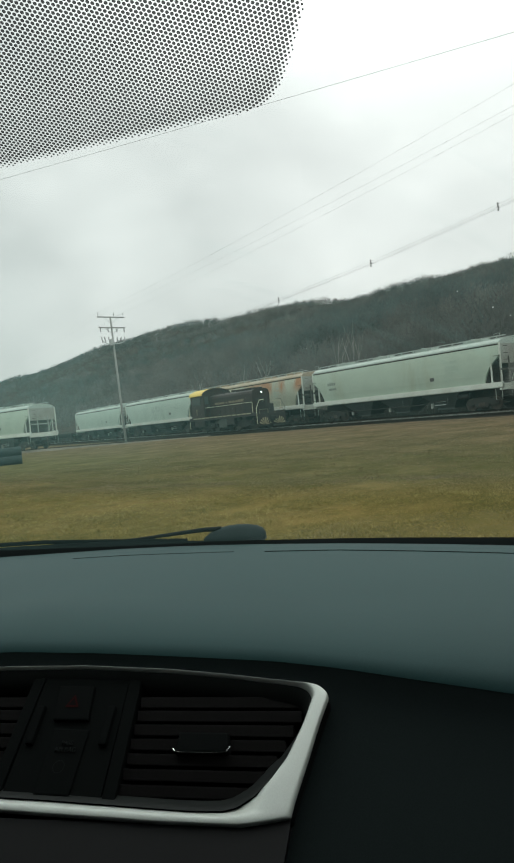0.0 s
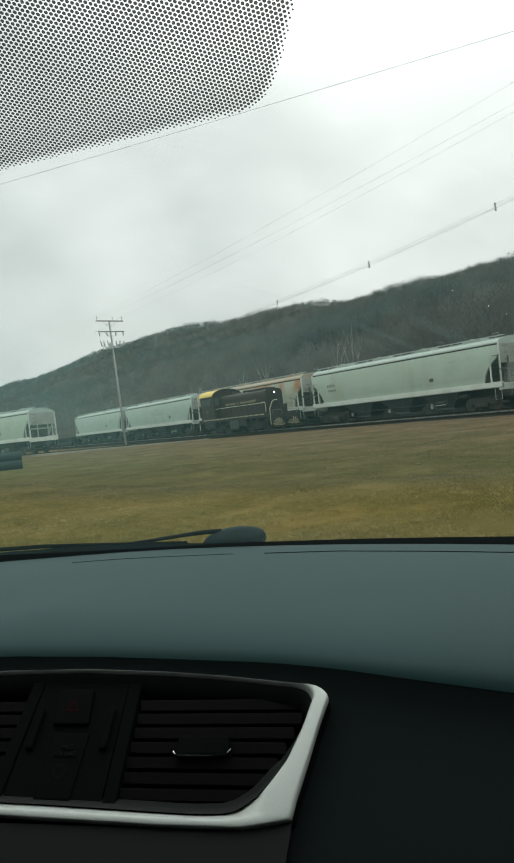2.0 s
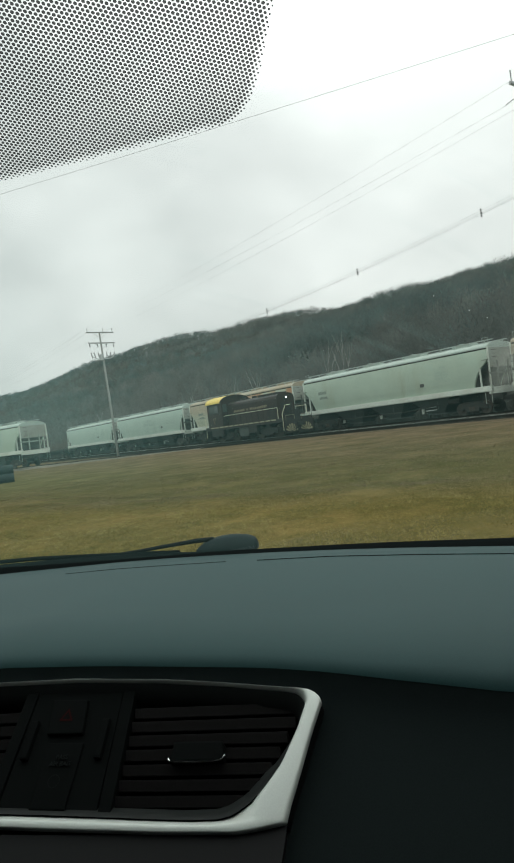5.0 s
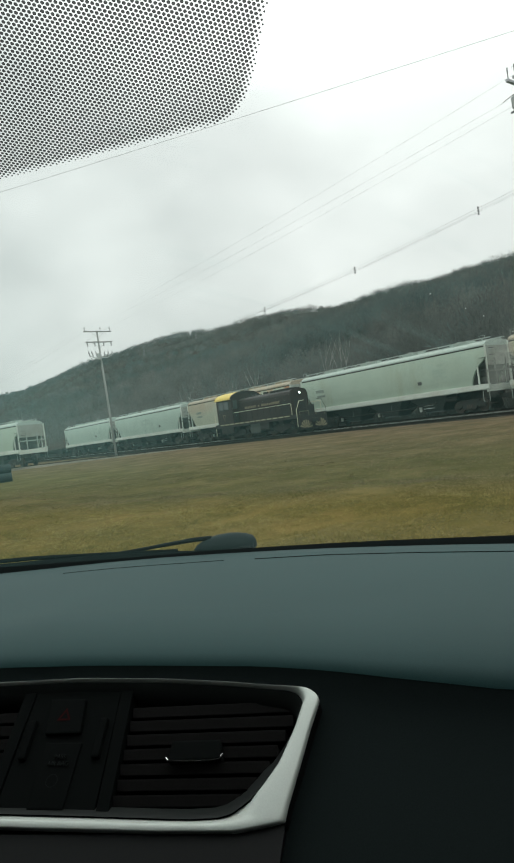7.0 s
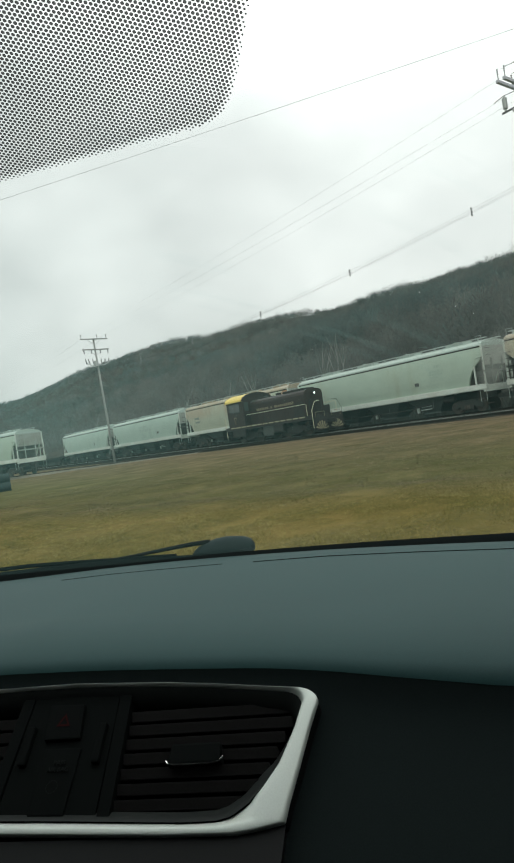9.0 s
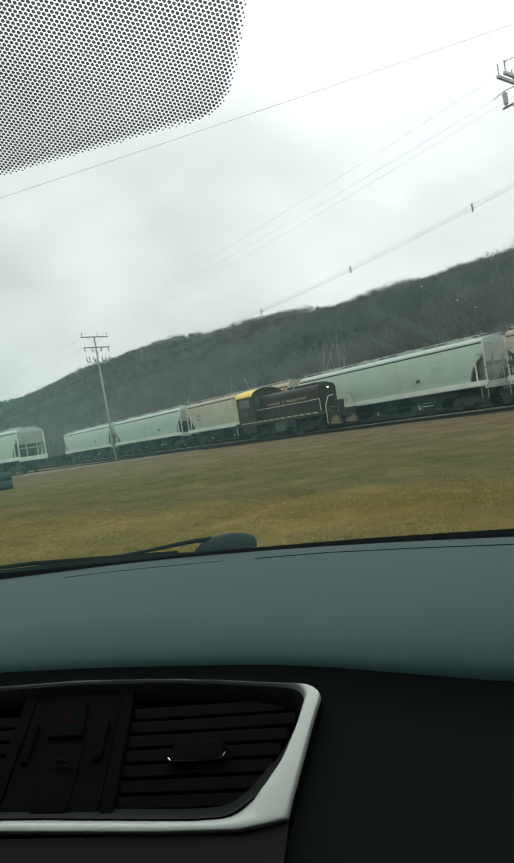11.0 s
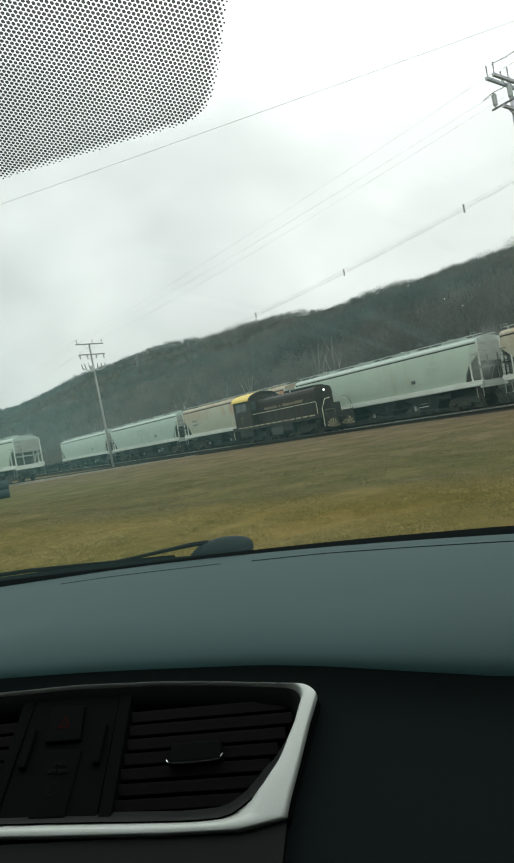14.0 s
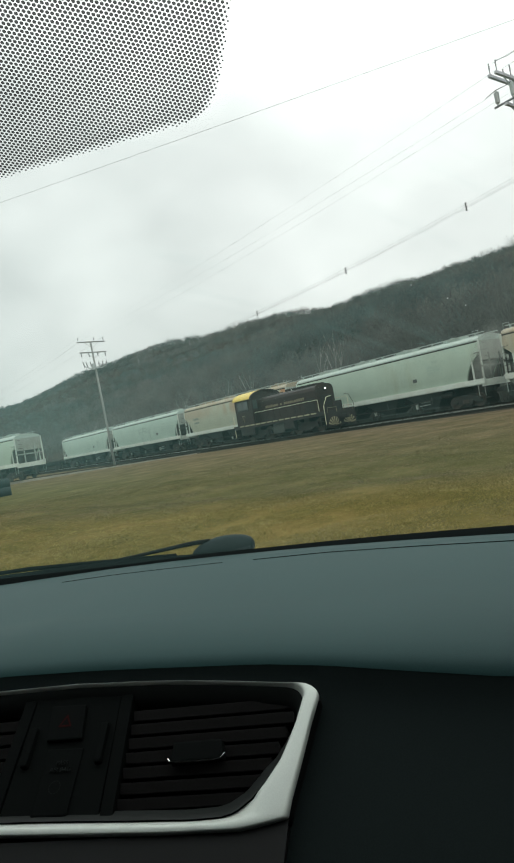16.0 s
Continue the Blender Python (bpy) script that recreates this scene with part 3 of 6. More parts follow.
# ---- mesh helpers ----
class Shape:
    """Collects vertices and faces of one part."""

    def __init__(self):
        self.v, self.f = [], []

    def add(self, verts, faces):
        b = len(self.v)
        self.v += [tuple(p) for p in verts]
        self.f += [tuple(b + i for i in q) for q in faces]
        return self

    def box(self, x0, x1, y0, y1, z0, z1):
        v = [(x, y, z) for z in (z0, z1) for x, y in ((x0, y0), (x1, y0), (x1, y1), (x0, y1))]
        return self.add(v, [(3, 2, 1, 0), (4, 5, 6, 7), (0, 1, 5, 4), (1, 2, 6, 5), (2, 3, 7, 6), (3, 0, 4, 7)])

    def tube(self, pts, r, sides=8, r2=None, cap=True):
        pts = [Vector(p) for p in pts]
        r2 = r if r2 is None else r2
        rings = []
        for i, p in enumerate(pts):
            d = (pts[min(i + 1, len(pts) - 1)] - pts[max(i - 1, 0)]).normalized()
            a = d.cross(Vector((0, 0, 1)) if abs(d.z) < 0.9 else Vector((1, 0, 0))).normalized()
            b = d.cross(a)
            rr = r + (r2 - r) * i / max(1, len(pts) - 1)
            rings.append([p + (a * math.cos(k * math.tau / sides) + b * math.sin(k * math.tau / sides)) * rr for k in range(sides)])
        v = [q for ring in rings for q in ring]
        f = [(i * sides + k, i * sides + (k + 1) % sides, (i + 1) * sides + (k + 1) % sides, (i + 1) * sides + k) for i in range(len(pts) - 1) for k in range(sides)]
        if cap:
            f += [tuple(range(sides)), tuple((len(pts) - 1) * sides + k for k in range(sides))]
        return self.add(v, f)

    def prism(self, poly, y0, y1, plane="xz"):
        """A polygon in the x-z, y-z or x-y plane, drawn out along the third axis from y0 to y1."""
        n = len(poly)
        put = {"xz": lambda a, b, c: (a, c, b), "yz": lambda a, b, c: (c, a, b), "xy": lambda a, b, c: (a, b, c)}[plane]
        v = [put(a, b, y0) for a, b in poly] + [put(a, b, y1) for a, b in poly]
        f = [tuple(range(n)), tuple(range(2 * n - 1, n - 1, -1))] + [(i, (i + 1) % n, n + (i + 1) % n, n + i) for i in range(n)]
        return self.add(v, f)

    def grid(self, rows):
        n = len(rows[0])
        v = [p for row in rows for p in row]
        return self.add(v, [(i * n + k, i * n + k + 1, (i + 1) * n + k + 1, (i + 1) * n + k) for i in range(len(rows) - 1) for k in range(n - 1)])


def mesh_of(name, shape, material, bevel=0.0, smooth=False, fix=True):
    me = bpy.data.meshes.new(name)
    me.from_pydata(shape.v, [], shape.f)
    if fix or bevel:
        bm = bmesh.new()
        bm.from_mesh(me)
        if bevel:
            edges = [e for e in bm.edges if len(e.link_faces) == 2 and e.calc_face_angle(0) > 0.5]
            bmesh.ops.bevel(bm, geom=edges, offset=bevel, segments=2, profile=0.6, affect="EDGES", clamp_overlap=True)
        bmesh.ops.recalc_face_normals(bm, faces=bm.faces)
        bm.to_mesh(me)
        bm.free()
    if smooth:
        me.polygons.foreach_set("use_smooth", [True] * len(me.polygons))
    me.materials.append(material)
    me.update()
    return me


def part(name, shape, material, parent=None, label="", bevel=0.0, smooth=False, fix=True):
    """One mesh object from a Shape, under its thing."""
    ob = new(name, mesh_of(name, shape, material, bevel, smooth, fix))
    if parent:
        ob.parent = parent
    if label:
        ob["label"] = label
    return ob


def share(name, me, parent, m, label=""):
    """Another object on the same mesh."""
    ob = new(name, me)
    ob.parent = parent
    ob.matrix_basis = m
    if label:
        ob["label"] = label
    return ob


def along(pts, n):
    """A polyline resampled to n points at even steps."""
    p = [Vector(q) for q in pts]
    s = [0.0]
    for a, b in zip(p, p[1:]):
        s.append(s[-1] + (b - a).length)
    out = []
    for k in range(n):
        d = s[-1] * k / (n - 1)
        i = max(j for j in range(len(s) - 1) if s[j] <= d + 1e-9)
        u = (d - s[i]) / max(1e-9, s[i + 1] - s[i])
        out.append(p[i].lerp(p[i + 1], min(1, u)))
    return out


def curve_at(table, x):
    xs, ys = zip(*table)
    return float(np.interp(x, xs, ys))


def lettering(name, text, size, material, parent, m, extrude=0.0004):
    c = bpy.data.curves.new(name, "FONT")
    c.body, c.size, c.extrude, c.align_x = text, size, extrude, "CENTER"
    c.resolution_u = 3
    tmp = bpy.data.objects.new(name, c)
    me = bpy.data.meshes.new_from_object(tmp)
    bpy.data.objects.remove(tmp)
    me.materials.append(material)
    return share(name, me, parent, m)


# ---- ground, tracks, hill ----
RAIL = 0.42          # height of the rail heads
Y_HOP, Y_LOCO = 36.6, 31.0


def crest(x):
    """How far the edge of the mown strip lies off its mean line."""
    return min(1.2, max(-2.6, 0.38 * (x + 7.0)))


def ground_z(x, y):
    s = min(1.0, max(0.0, (y - 12.0) / 14.0))
    d = min(1.0, max(0.0, (y - 6.3 - crest(x)) / 3.4))
    left = min(1.0, max(0.0, (-x - 45.0) / 20.0))
    z = 0.15 - 0.12 * d * d * (3 - 2 * d) + 0.21 * s * s * (3 - 2 * s) - 0.10 * left
    return z + 0.03 * noise.noise((x * 0.15, y * 0.15, 0.3)) + 0.012 * noise.noise((x * 0.9, y * 0.9, 4.0))


def steps(stops):
    out = []
    for a, b, d in stops:
        n = max(1, round((b - a) / d))
        out += [a + (b - a) * i / n for i in range(n)]
    return out + [stops[-1][1]]


def build_ground():
    xs = steps([(-3000, -300, 300), (-300, -80, 20), (-80, -44, 2.0), (-44, 6, 0.6), (6, 60, 9), (60, 3000, 300)])
    ys = steps([(-3000, -60, 300), (-60, -4, 8), (-4, 30, 0.6), (30, 60, 3), (60, 300, 40), (300, 3000, 300)])
    sh = Shape().grid([[(x, y, ground_z(x, y)) for x in xs] for y in ys])
    tagged(part("ground", sh, M_GROUND, smooth=True), "dormant yellow-brown lawn field with greener patches", "ground", kind="structure")


def build_grass():
    """Short turf in tufts: thick and straw-yellow on the mown strip, sparser on the rough field."""
    rng = np.random.default_rng(5)
    n = 1000000
    d = 2.6 + 24.4 * rng.random(n) ** 1.5
    az = np.radians(-6 + 86 * rng.random(n))
    x, y = -d * np.cos(az), d * np.sin(az)
    near = np.clip((d - 2.6) / 3.0, 0, 1) * np.clip((az - radians(-6)) / radians(16), 0, 1) * np.clip((radians(80) - az) / radians(16), 0, 1)
    edge = np.clip(0.38 * (x + 7.0), -2.6, 1.2)
    keep = (y < 6.9 + edge + rng.normal(0, 0.9, n)) | ((y < 28) & (rng.random(n) < 0.4))
    keep &= rng.random(n) < near
    x, y, edge, d = x[keep], y[keep], edge[keep], d[keep]
    clump = np.array([0.6 * noise.noise((px * 2.6, py * 2.6, 1.0)) + 0.6 * noise.noise((px * 0.7, py * 0.9, 6.0)) for px, py in zip(x, y)])
    keep = rng.random(len(x)) < np.clip(0.62 + 1.1 * clump, 0.12, 1.0)
    x, y, edge, d, clump = x[keep], y[keep], edge[keep], d[keep], clump[keep]
    n = len(x)
    h = (0.007 + 0.026 * rng.random(n) ** 2) * (1.0 + 0.9 * clump)
    w = (0.0022 + 0.0036 * rng.random(n)) * np.clip(d / 8.0, 0.9, 2.2)
    a = rng.random(n) * math.tau
    reach = rng.uniform(0.018, 0.060, n) * np.clip(d / 8.0, 1.0, 1.8)
    z = np.array([ground_z(px, py) for px, py in zip(x, y)]) - 0.002
    v = np.empty((n, 3, 3))
    v[:, 0] = np.stack([x - np.sin(a) * w, y + np.cos(a) * w, z], 1)
    v[:, 1] = np.stack([x + np.sin(a) * w, y - np.cos(a) * w, z], 1)
    v[:, 2] = np.stack([x + np.cos(a) * reach, y + np.sin(a) * reach, z + h], 1)
    sh = Shape()
    sh.v, sh.f = v.reshape(-1, 3).tolist(), np.arange(3 * n).reshape(-1, 3).tolist()
    tagged(part("grass", sh, M_GRASS, fix=False), "short dry straw-coloured and olive grass blades on the field", "grass", kind="stuff")


def offset(pts, d):
    out = []
    for i, p in enumerate(pts):
        t = (pts[min(i + 1, len(pts) - 1)] - pts[max(i - 1, 0)])
        t.z = 0
        t.normalize()
        out.append(p + Vector((-t.y, t.x, 0)) * d)
    return out


def build_track(name, pts, label, bed_lo, bed_hi, stone=None, head=None, fill=0.0):
    """Two rails on sleepers over a low ballast bed, along a line of points at rail-head height."""
    root = new(name)
    tagged(root, label, "railway track", kind="structure")
    for side in (-1, 1):
        line = offset(pts, side * 0.753)
        rows = []
        for p, q in zip(line, offset(pts, side * 0.753 + 0.01)):
            n = (q - p).normalized()
            rows.append([p + n * a + Vector((0, 0, b)) for a, b in ((-0.07, -0.155), (-0.012, -0.13), (-0.012, -0.04), (-0.036, -0.03), (-0.036, -0.002), (0.036, -0.002), (0.036, -0.03), (0.012, -0.04), (0.012, -0.13), (0.07, -0.155))])
        part("rail", Shape().grid(rows), M_RAIL, root)
        rows = [[p + n * a + Vector((0, 0, b)) for a, b in ((-0.038, -0.020), (-0.038, -0.008), (-0.030, 0.0), (0.030, 0.0), (0.038, -0.008), (0.038, -0.020))]
                for p, n in ((p, (q - p).normalized()) for p, q in zip(line, offset(pts, side * 0.753 + 0.01)))]
        part("rail_head", Shape().grid(rows), head or M_RAILTOP, root, "worn running surface")
    total = sum((b - a).length for a, b in zip(pts, pts[1:]))
    ties = Shape()
    spots = along(pts, int(total / 0.56))
    for p, q in zip(spots, spots[1:]):
        t = (q - p).normalized()
        n = Vector((-t.y, t.x, 0)) * (1.28 + random.uniform(-0.04, 0.04))
        t = t * 0.11
        c = p + Vector((random.uniform(-0.03, 0.03), 0, -0.155))
        v = [c + sx * t + sy * n + Vector((0, 0, z)) for z in (-0.14, 0.0) for sx, sy in ((-1, -1), (1, -1), (1, 1), (-1, 1))]
        ties.add(v, [(4, 5, 6, 7), (0, 1, 5, 4), (1, 2, 6, 5), (2, 3, 7, 6), (3, 0, 4, 7)])
    tagged(part("sleepers", ties, M_TIE, root, fix=False), kind="stuff")
    bed = Shape()
    line = along(pts, max(4, int(total / 1.5)))
    prof = [(-bed_lo, -0.34), (-bed_lo + 0.5, -0.21 + fill), (-0.75, -0.175 + fill), (0, -0.185 + fill), (0.75, -0.175 + fill), (bed_hi - 0.5, -0.21 + fill), (bed_hi, -0.34)]
    cols = [offset(line, a) for a, _ in prof]
    bed.grid([[cols[k][i] + Vector((0, 0, prof[k][1] + 0.03 * noise.noise((line[i].x * 0.7, k * 3.1, 0)))) for k in range(len(prof))] for i in range(len(line))])
    part("ballast", bed, stone or M_BALLAST, root, "oily trodden ballast")
    return root


def smooth_line(pts, n):
    """A line of n points through the given ones, with rounded bends."""
    p = [Vector(q) for q in along(pts, n)]
    for _ in range(40):
        p = [p[0]] + [(a + b * 2 + c) / 4 for a, b, c in zip(p, p[1:], p[2:])] + [p[-1]]
    return p


def build_tracks():
    xs = [-260 + 5 * i for i in range(59)]
    build_track("track_loco", [Vector((x, Y_LOCO, RAIL)) for x in xs], "worn main track on low dark ballast beside the field", 1.3, 2.9)
    build_track("track_hoppers", [Vector((x, Y_HOP, RAIL)) for x in xs], "siding track under the parked grain hoppers", 2.6, 2.6, None, M_RAIL)
    line = smooth_line([(-140, 6.0, 0.26), (-90, 11.4, 0.27), (-64, 19.7, 0.29), (-48, 24.6, 0.34), (-38, 27.6, 0.38), (-30, 29.6, 0.41), (-20, 30.9, 0.415), (-8, 31.0, 0.415)], 60)
    build_track("track_turnout", [p for p in line if p.x < -41], "diverging siding track on pale cinders curving off the main track", 1.7, 1.8, M_CINDER, M_RAIL, 0.125)
    build_track("track_switch", [p for p in line if p.x > -43.5], "worn switch rails where the siding leaves the main track", 1.05, 1.3, None, M_RAIL)
    return line


RIDGE = [(-2880, 185.4), (-1798, 166.2), (-1553, 157.8), (-1356, 151.8), (-1193, 157.8), (-1058, 155.4), (-852, 151.8), (-701, 132.6), (-617, 130.2), (-523, 121.1), (-490, 112.7), (-410, 108.7), (-348, 104.4), (-276, 104.0), (-144, 105.0), (480, 120.0)]
FOOT, CROWN = 44.0, 480.0          # where the ridge begins and where it is highest


def hill_z(x, y):
    top = curve_at(RIDGE, x) + 4.0 * noise.noise((x * 0.009, 0.0, 7.0))
    u = min(1.0, max(0.0, (y - FOOT) / (CROWN - FOOT)))
    back = max(0.0, (y - CROWN) / 700.0)
    return 0.2 + (top - 0.2) * (u ** 1.03) * (1 - 0.25 * back) + 6.0 * u * noise.noise((x * 0.006, y * 0.009, 2.0)) + 1.6 * min(1.0, u * 8) * noise.noise((x * 0.03, y * 0.03, 5.0))


def build_hill():
    xs = steps([(-3000, -1200, 90), (-1200, -300, 24), (-300, 300, 16)])
    ys = steps([(42, 120, 8), (120, 500, 19), (500, 1000, 100)])
    sh = Shape().grid([[(x, y, hill_z(x, y) - (0.3 if y < 47 else 0)) for x in xs] for y in ys])
    tagged(part("hillside", sh, M_LITTER, smooth=True), "long wooded ridge with brown leaf litter behind the tracks", "hill", kind="structure")


def scatter(rng, n, lo, hi, spread=(9, 74)):
    """Spots on the slope between two distances from the tracks, thick where the ridge faces the field and thin beyond."""
    y = lo + (hi - lo) * rng.random(n)
    az = np.radians(np.where(rng.random(n) < 0.9, rng.uniform(*spread, n), rng.uniform(5, 118, n)))
    return -y / np.tan(az), y


def build_woods():
    """Bare trees: a trunk, a few rising limbs and a rounded crown of fine upswept twigs, in stands of several kinds."""
    rng = np.random.default_rng(11)

    def crown(V, x, y, h, m, wide, mid, deep, thin, length, rise=0.25):
        z0 = hill_z(x, y) - 0.3
        tx, ty = rng.normal(0, 0.025 * h, 2)
        w = 0.05 + 0.009 * h
        V.append(np.array([[(x - w, y, z0), (x + w, y, z0), (x + tx, y + ty, z0 + h * 0.85)]]))
        limbs = 5
        a = rng.random(limbs) * math.tau
        b = np.stack([np.full(limbs, x) + tx * 0.4, np.full(limbs, y) + ty * 0.4, z0 + h * rng.uniform(0.3, 0.6, limbs)], 1)
        tip = b + np.stack([np.cos(a) * h * wide * 0.8, np.sin(a) * h * wide * 0.8, h * rng.uniform(0.2, 0.4, limbs)], 1)
        V.append(np.stack([b - (w * 0.35, 0, 0), b + (w * 0.35, 0, 0), tip], 1))
        a = rng.random(m) * math.tau
        c = rng.uniform(-0.7, 1.0, m)
        q = rng.uniform(0.3, 1.0, m) ** 0.6
        o = np.stack([np.cos(a) * np.sqrt(1 - c * c), np.sin(a) * np.sqrt(1 - c * c), c], 1)
        size = np.array([h * wide, h * wide, h * deep]) * rng.uniform(0.8, 1.25)
        b = np.array([x + tx, y + ty, z0 + h * mid]) + o * size * q[:, None]
        way = o * 0.8 + rng.normal(0, 0.55, (m, 3)) + np.array([0, 0, rise])
        tip = b + way * rng.uniform(length[0], length[1], (m, 1))
        side = rng.normal(0, 1.0, (m, 3)) * rng.uniform(thin[0], thin[1], (m, 1))
        V.append(np.stack([b - side, b + side, tip], 1))

    def close(name, V, material, label):
        pts = np.concatenate(V).reshape(-1, 3)
        sh = Shape()
        sh.v = pts.tolist()
        sh.f = np.arange(len(pts)).reshape(-1, 3).tolist()
        tagged(part(name, sh, material, fix=False), label, "woods", kind="stuff")

    brown, grey, dark = [], [], []

    def stand(n, lo, hi, m, tall, wide, thin, length, mid=0.6, deep=0.40):
        for x, y in zip(*scatter(rng, n, lo, hi)):
            h = rng.uniform(*tall) * (0.95 + 0.45 * noise.noise((x * 0.035, y * 0.02, 9.0)))
            pick = noise.noise((x * 0.012, y * 0.02, 31.0)) + rng.normal(0, 0.22)
            big = max(1.0, math.hypot(x, y) / 620.0)
            count = m
            if lo > 380:          # the crest: finer twigs where it is near, fewer and coarser ones far along it
                count = int(m * 1.5) if big == 1.0 else int(m * 0.8)
                big = 0.70 if big == 1.0 else big
            crown(grey if pick > 0.16 else brown, x, y, h, count, wide, mid, deep, (thin[0] * big, thin[1] * big), (length[0] * big ** 0.5, length[1] * big ** 0.5))

    stand(1500, 50, 92, 170, (5.0, 8.5), 0.30, (0.014, 0.036), (0.2, 0.6), 0.52, 0.46)
    stand(3000, 92, 200, 120, (6.0, 10.0), 0.32, (0.024, 0.055), (0.3, 0.7))
    stand(5200, 190, 390, 100, (7.0, 12.0), 0.36, (0.055, 0.115), (0.35, 0.8))
    stand(6600, 385, 500, 120, (5.5, 11.5), 0.40, (0.07, 0.145), (0.35, 0.75), 0.50, 0.44)
    # a few dark evergreens low on the slope
    for x, y in zip(*scatter(rng, 480, 60, 230, (20, 62))):
        if noise.noise((x * 0.014, y * 0.02, 77.0)) < 0.18:
            continue
        z0, h, m = hill_z(x, y) - 0.3, rng.uniform(5.0, 9.0), 130
        c = rng.random(m) ** 0.7
        a = rng.random(m) * math.tau
        r = 0.24 * h * c * rng.uniform(0.5, 1.0, m)
        b = np.stack([x + np.cos(a) * r * 0.4, y + np.sin(a) * r * 0.4, z0 + h * (1 - 0.9 * c)], 1)
        tip = b + np.stack([np.cos(a) * (r + 0.2), np.sin(a) * (r + 0.2), -0.12 * h * c * rng.random(m)], 1)
        side = np.stack([-np.sin(a), np.cos(a), np.zeros(m)], 1) * rng.uniform(0.10, 0.28, (m, 1))
        dark.append(np.stack([b - side, b + side, tip], 1))
    close("woods", brown, M_TWIG, "dense bare brown winter woods on the ridge")
    close("woods", grey, M_TWIGG, "stands of bare grey winter trees on the ridge")
    close("evergreens", dark, M_NEEDLE, "scattered dark green conifers among the bare trees")


def build_brush():
    """Low dark thicket at the foot of the hill behind the siding."""
    rng = np.random.default_rng(3)
    n = 40000
    x = 10 - 260 * rng.random(n) ** 1.4
    y = 40.2 + 7.5 * rng.random(n)
    z = np.array([max(0.2, hill_z(a, b)) for a, b in zip(x, y)]) - 0.1
    h = 0.5 + 1.7 * rng.random(n) ** 1.6
    a = rng.random(n) * math.tau
    w = 0.02 + 0.03 * rng.random(n)
    lean = rng.normal(0, 0.35, (n, 2))
    v = np.empty((n, 3, 3))
    v[:, 0] = np.stack([x - np.cos(a) * w, y - np.sin(a) * w, z], 1)
    v[:, 1] = np.stack([x + np.cos(a) * w, y + np.sin(a) * w, z], 1)
    v[:, 2] = np.stack([x + lean[:, 0], y + lean[:, 1], z + h], 1)
    sh = Shape()
    sh.v, sh.f = v.reshape(-1, 3).tolist(), np.arange(3 * n).reshape(-1, 3).tolist()
    tagged(part("brush", sh, M_BRUSH, fix=False), "low dark leafless thicket behind the siding", "brush", kind="stuff")


build_ground()
build_grass()
TURNOUT = build_tracks()
build_hill()
build_woods()
build_brush()


# ---- railway things ----
def wheelset(parent, x, r=0.42, gauge=0.75, material=None, name="wheelset"):
    sh = Shape()
    for s in (-1, 1):
        sh.tube([(0, s * (gauge - 0.065), 0), (0, s * (gauge - 0.035), 0)], r + 0.03, 24)
        sh.tube([(0, s * (gauge - 0.035), 0), (0, s * (gauge + 0.07), 0)], r, 24)
        sh.tube([(0, s * (gauge + 0.07), 0), (0, s * (gauge + 0.16), 0)], 0.13, 12)
        for k in range(4):
            c, d = math.cos(k * math.pi / 2), math.sin(k * math.pi / 2)
            sh.tube([(c * r * 0.6, s * (gauge + 0.06), d * r * 0.6), (c * r * 0.6, s * (gauge + 0.085), d * r * 0.6)], 0.05, 6)
    sh.tube([(0, -gauge, 0), (0, gauge, 0)], 0.08, 8)
    ob = part(name, sh, material or M_WHEEL, parent)
    ob.matrix_basis = pose(x, 0, r)
    return ob


def truck(parent, x, base=1.78):
    """A freight truck: side frames, bolster, springs and two wheelsets as one part with its pieces."""
    t = part("truck", Shape().box(-0.22, 0.22, -1.05, 1.05, 0.45, 0.80), M_UNDER, parent, bevel=0.03)
    t.matrix_basis = pose(x, 0, 0)
    h = base / 2
    for s in (-1, 1):
        f = Shape().prism([(-h - 0.28, 0.36), (-h - 0.22, 0.62), (-0.55, 0.80), (0.55, 0.80), (h + 0.22, 0.62), (h + 0.28, 0.36), (h - 0.22, 0.36), (h - 0.35, 0.50), (0.45, 0.24), (-0.45, 0.24), (-h + 0.35, 0.50), (-h + 0.22, 0.36)], s * 1.0 - 0.06, s * 1.0 + 0.06)
        part("side_frame", f, M_UNDER, t, bevel=0.015)
        sp = Shape()
        for dx in (-0.16, 0, 0.16):
            sp.tube([(dx, s * 1.03, 0.28), (dx, s * 1.03, 0.52)], 0.07, 8)
        part("spring", sp, M_WHEEL, t)
    for s in (-1, 1):
        wheelset(t, s * h)
    return t


def hopper_side(z):
    """Half the width of a hopper's rounded body at a height over the rails."""
    return curve_at([(1.45, 1.44), (1.8, 1.50), (2.2, 1.545), (2.6, 1.565), (3.0, 1.565), (3.4, 1.545), (3.7, 1.515), (3.9, 1.48), (4.13, 1.43)], z)


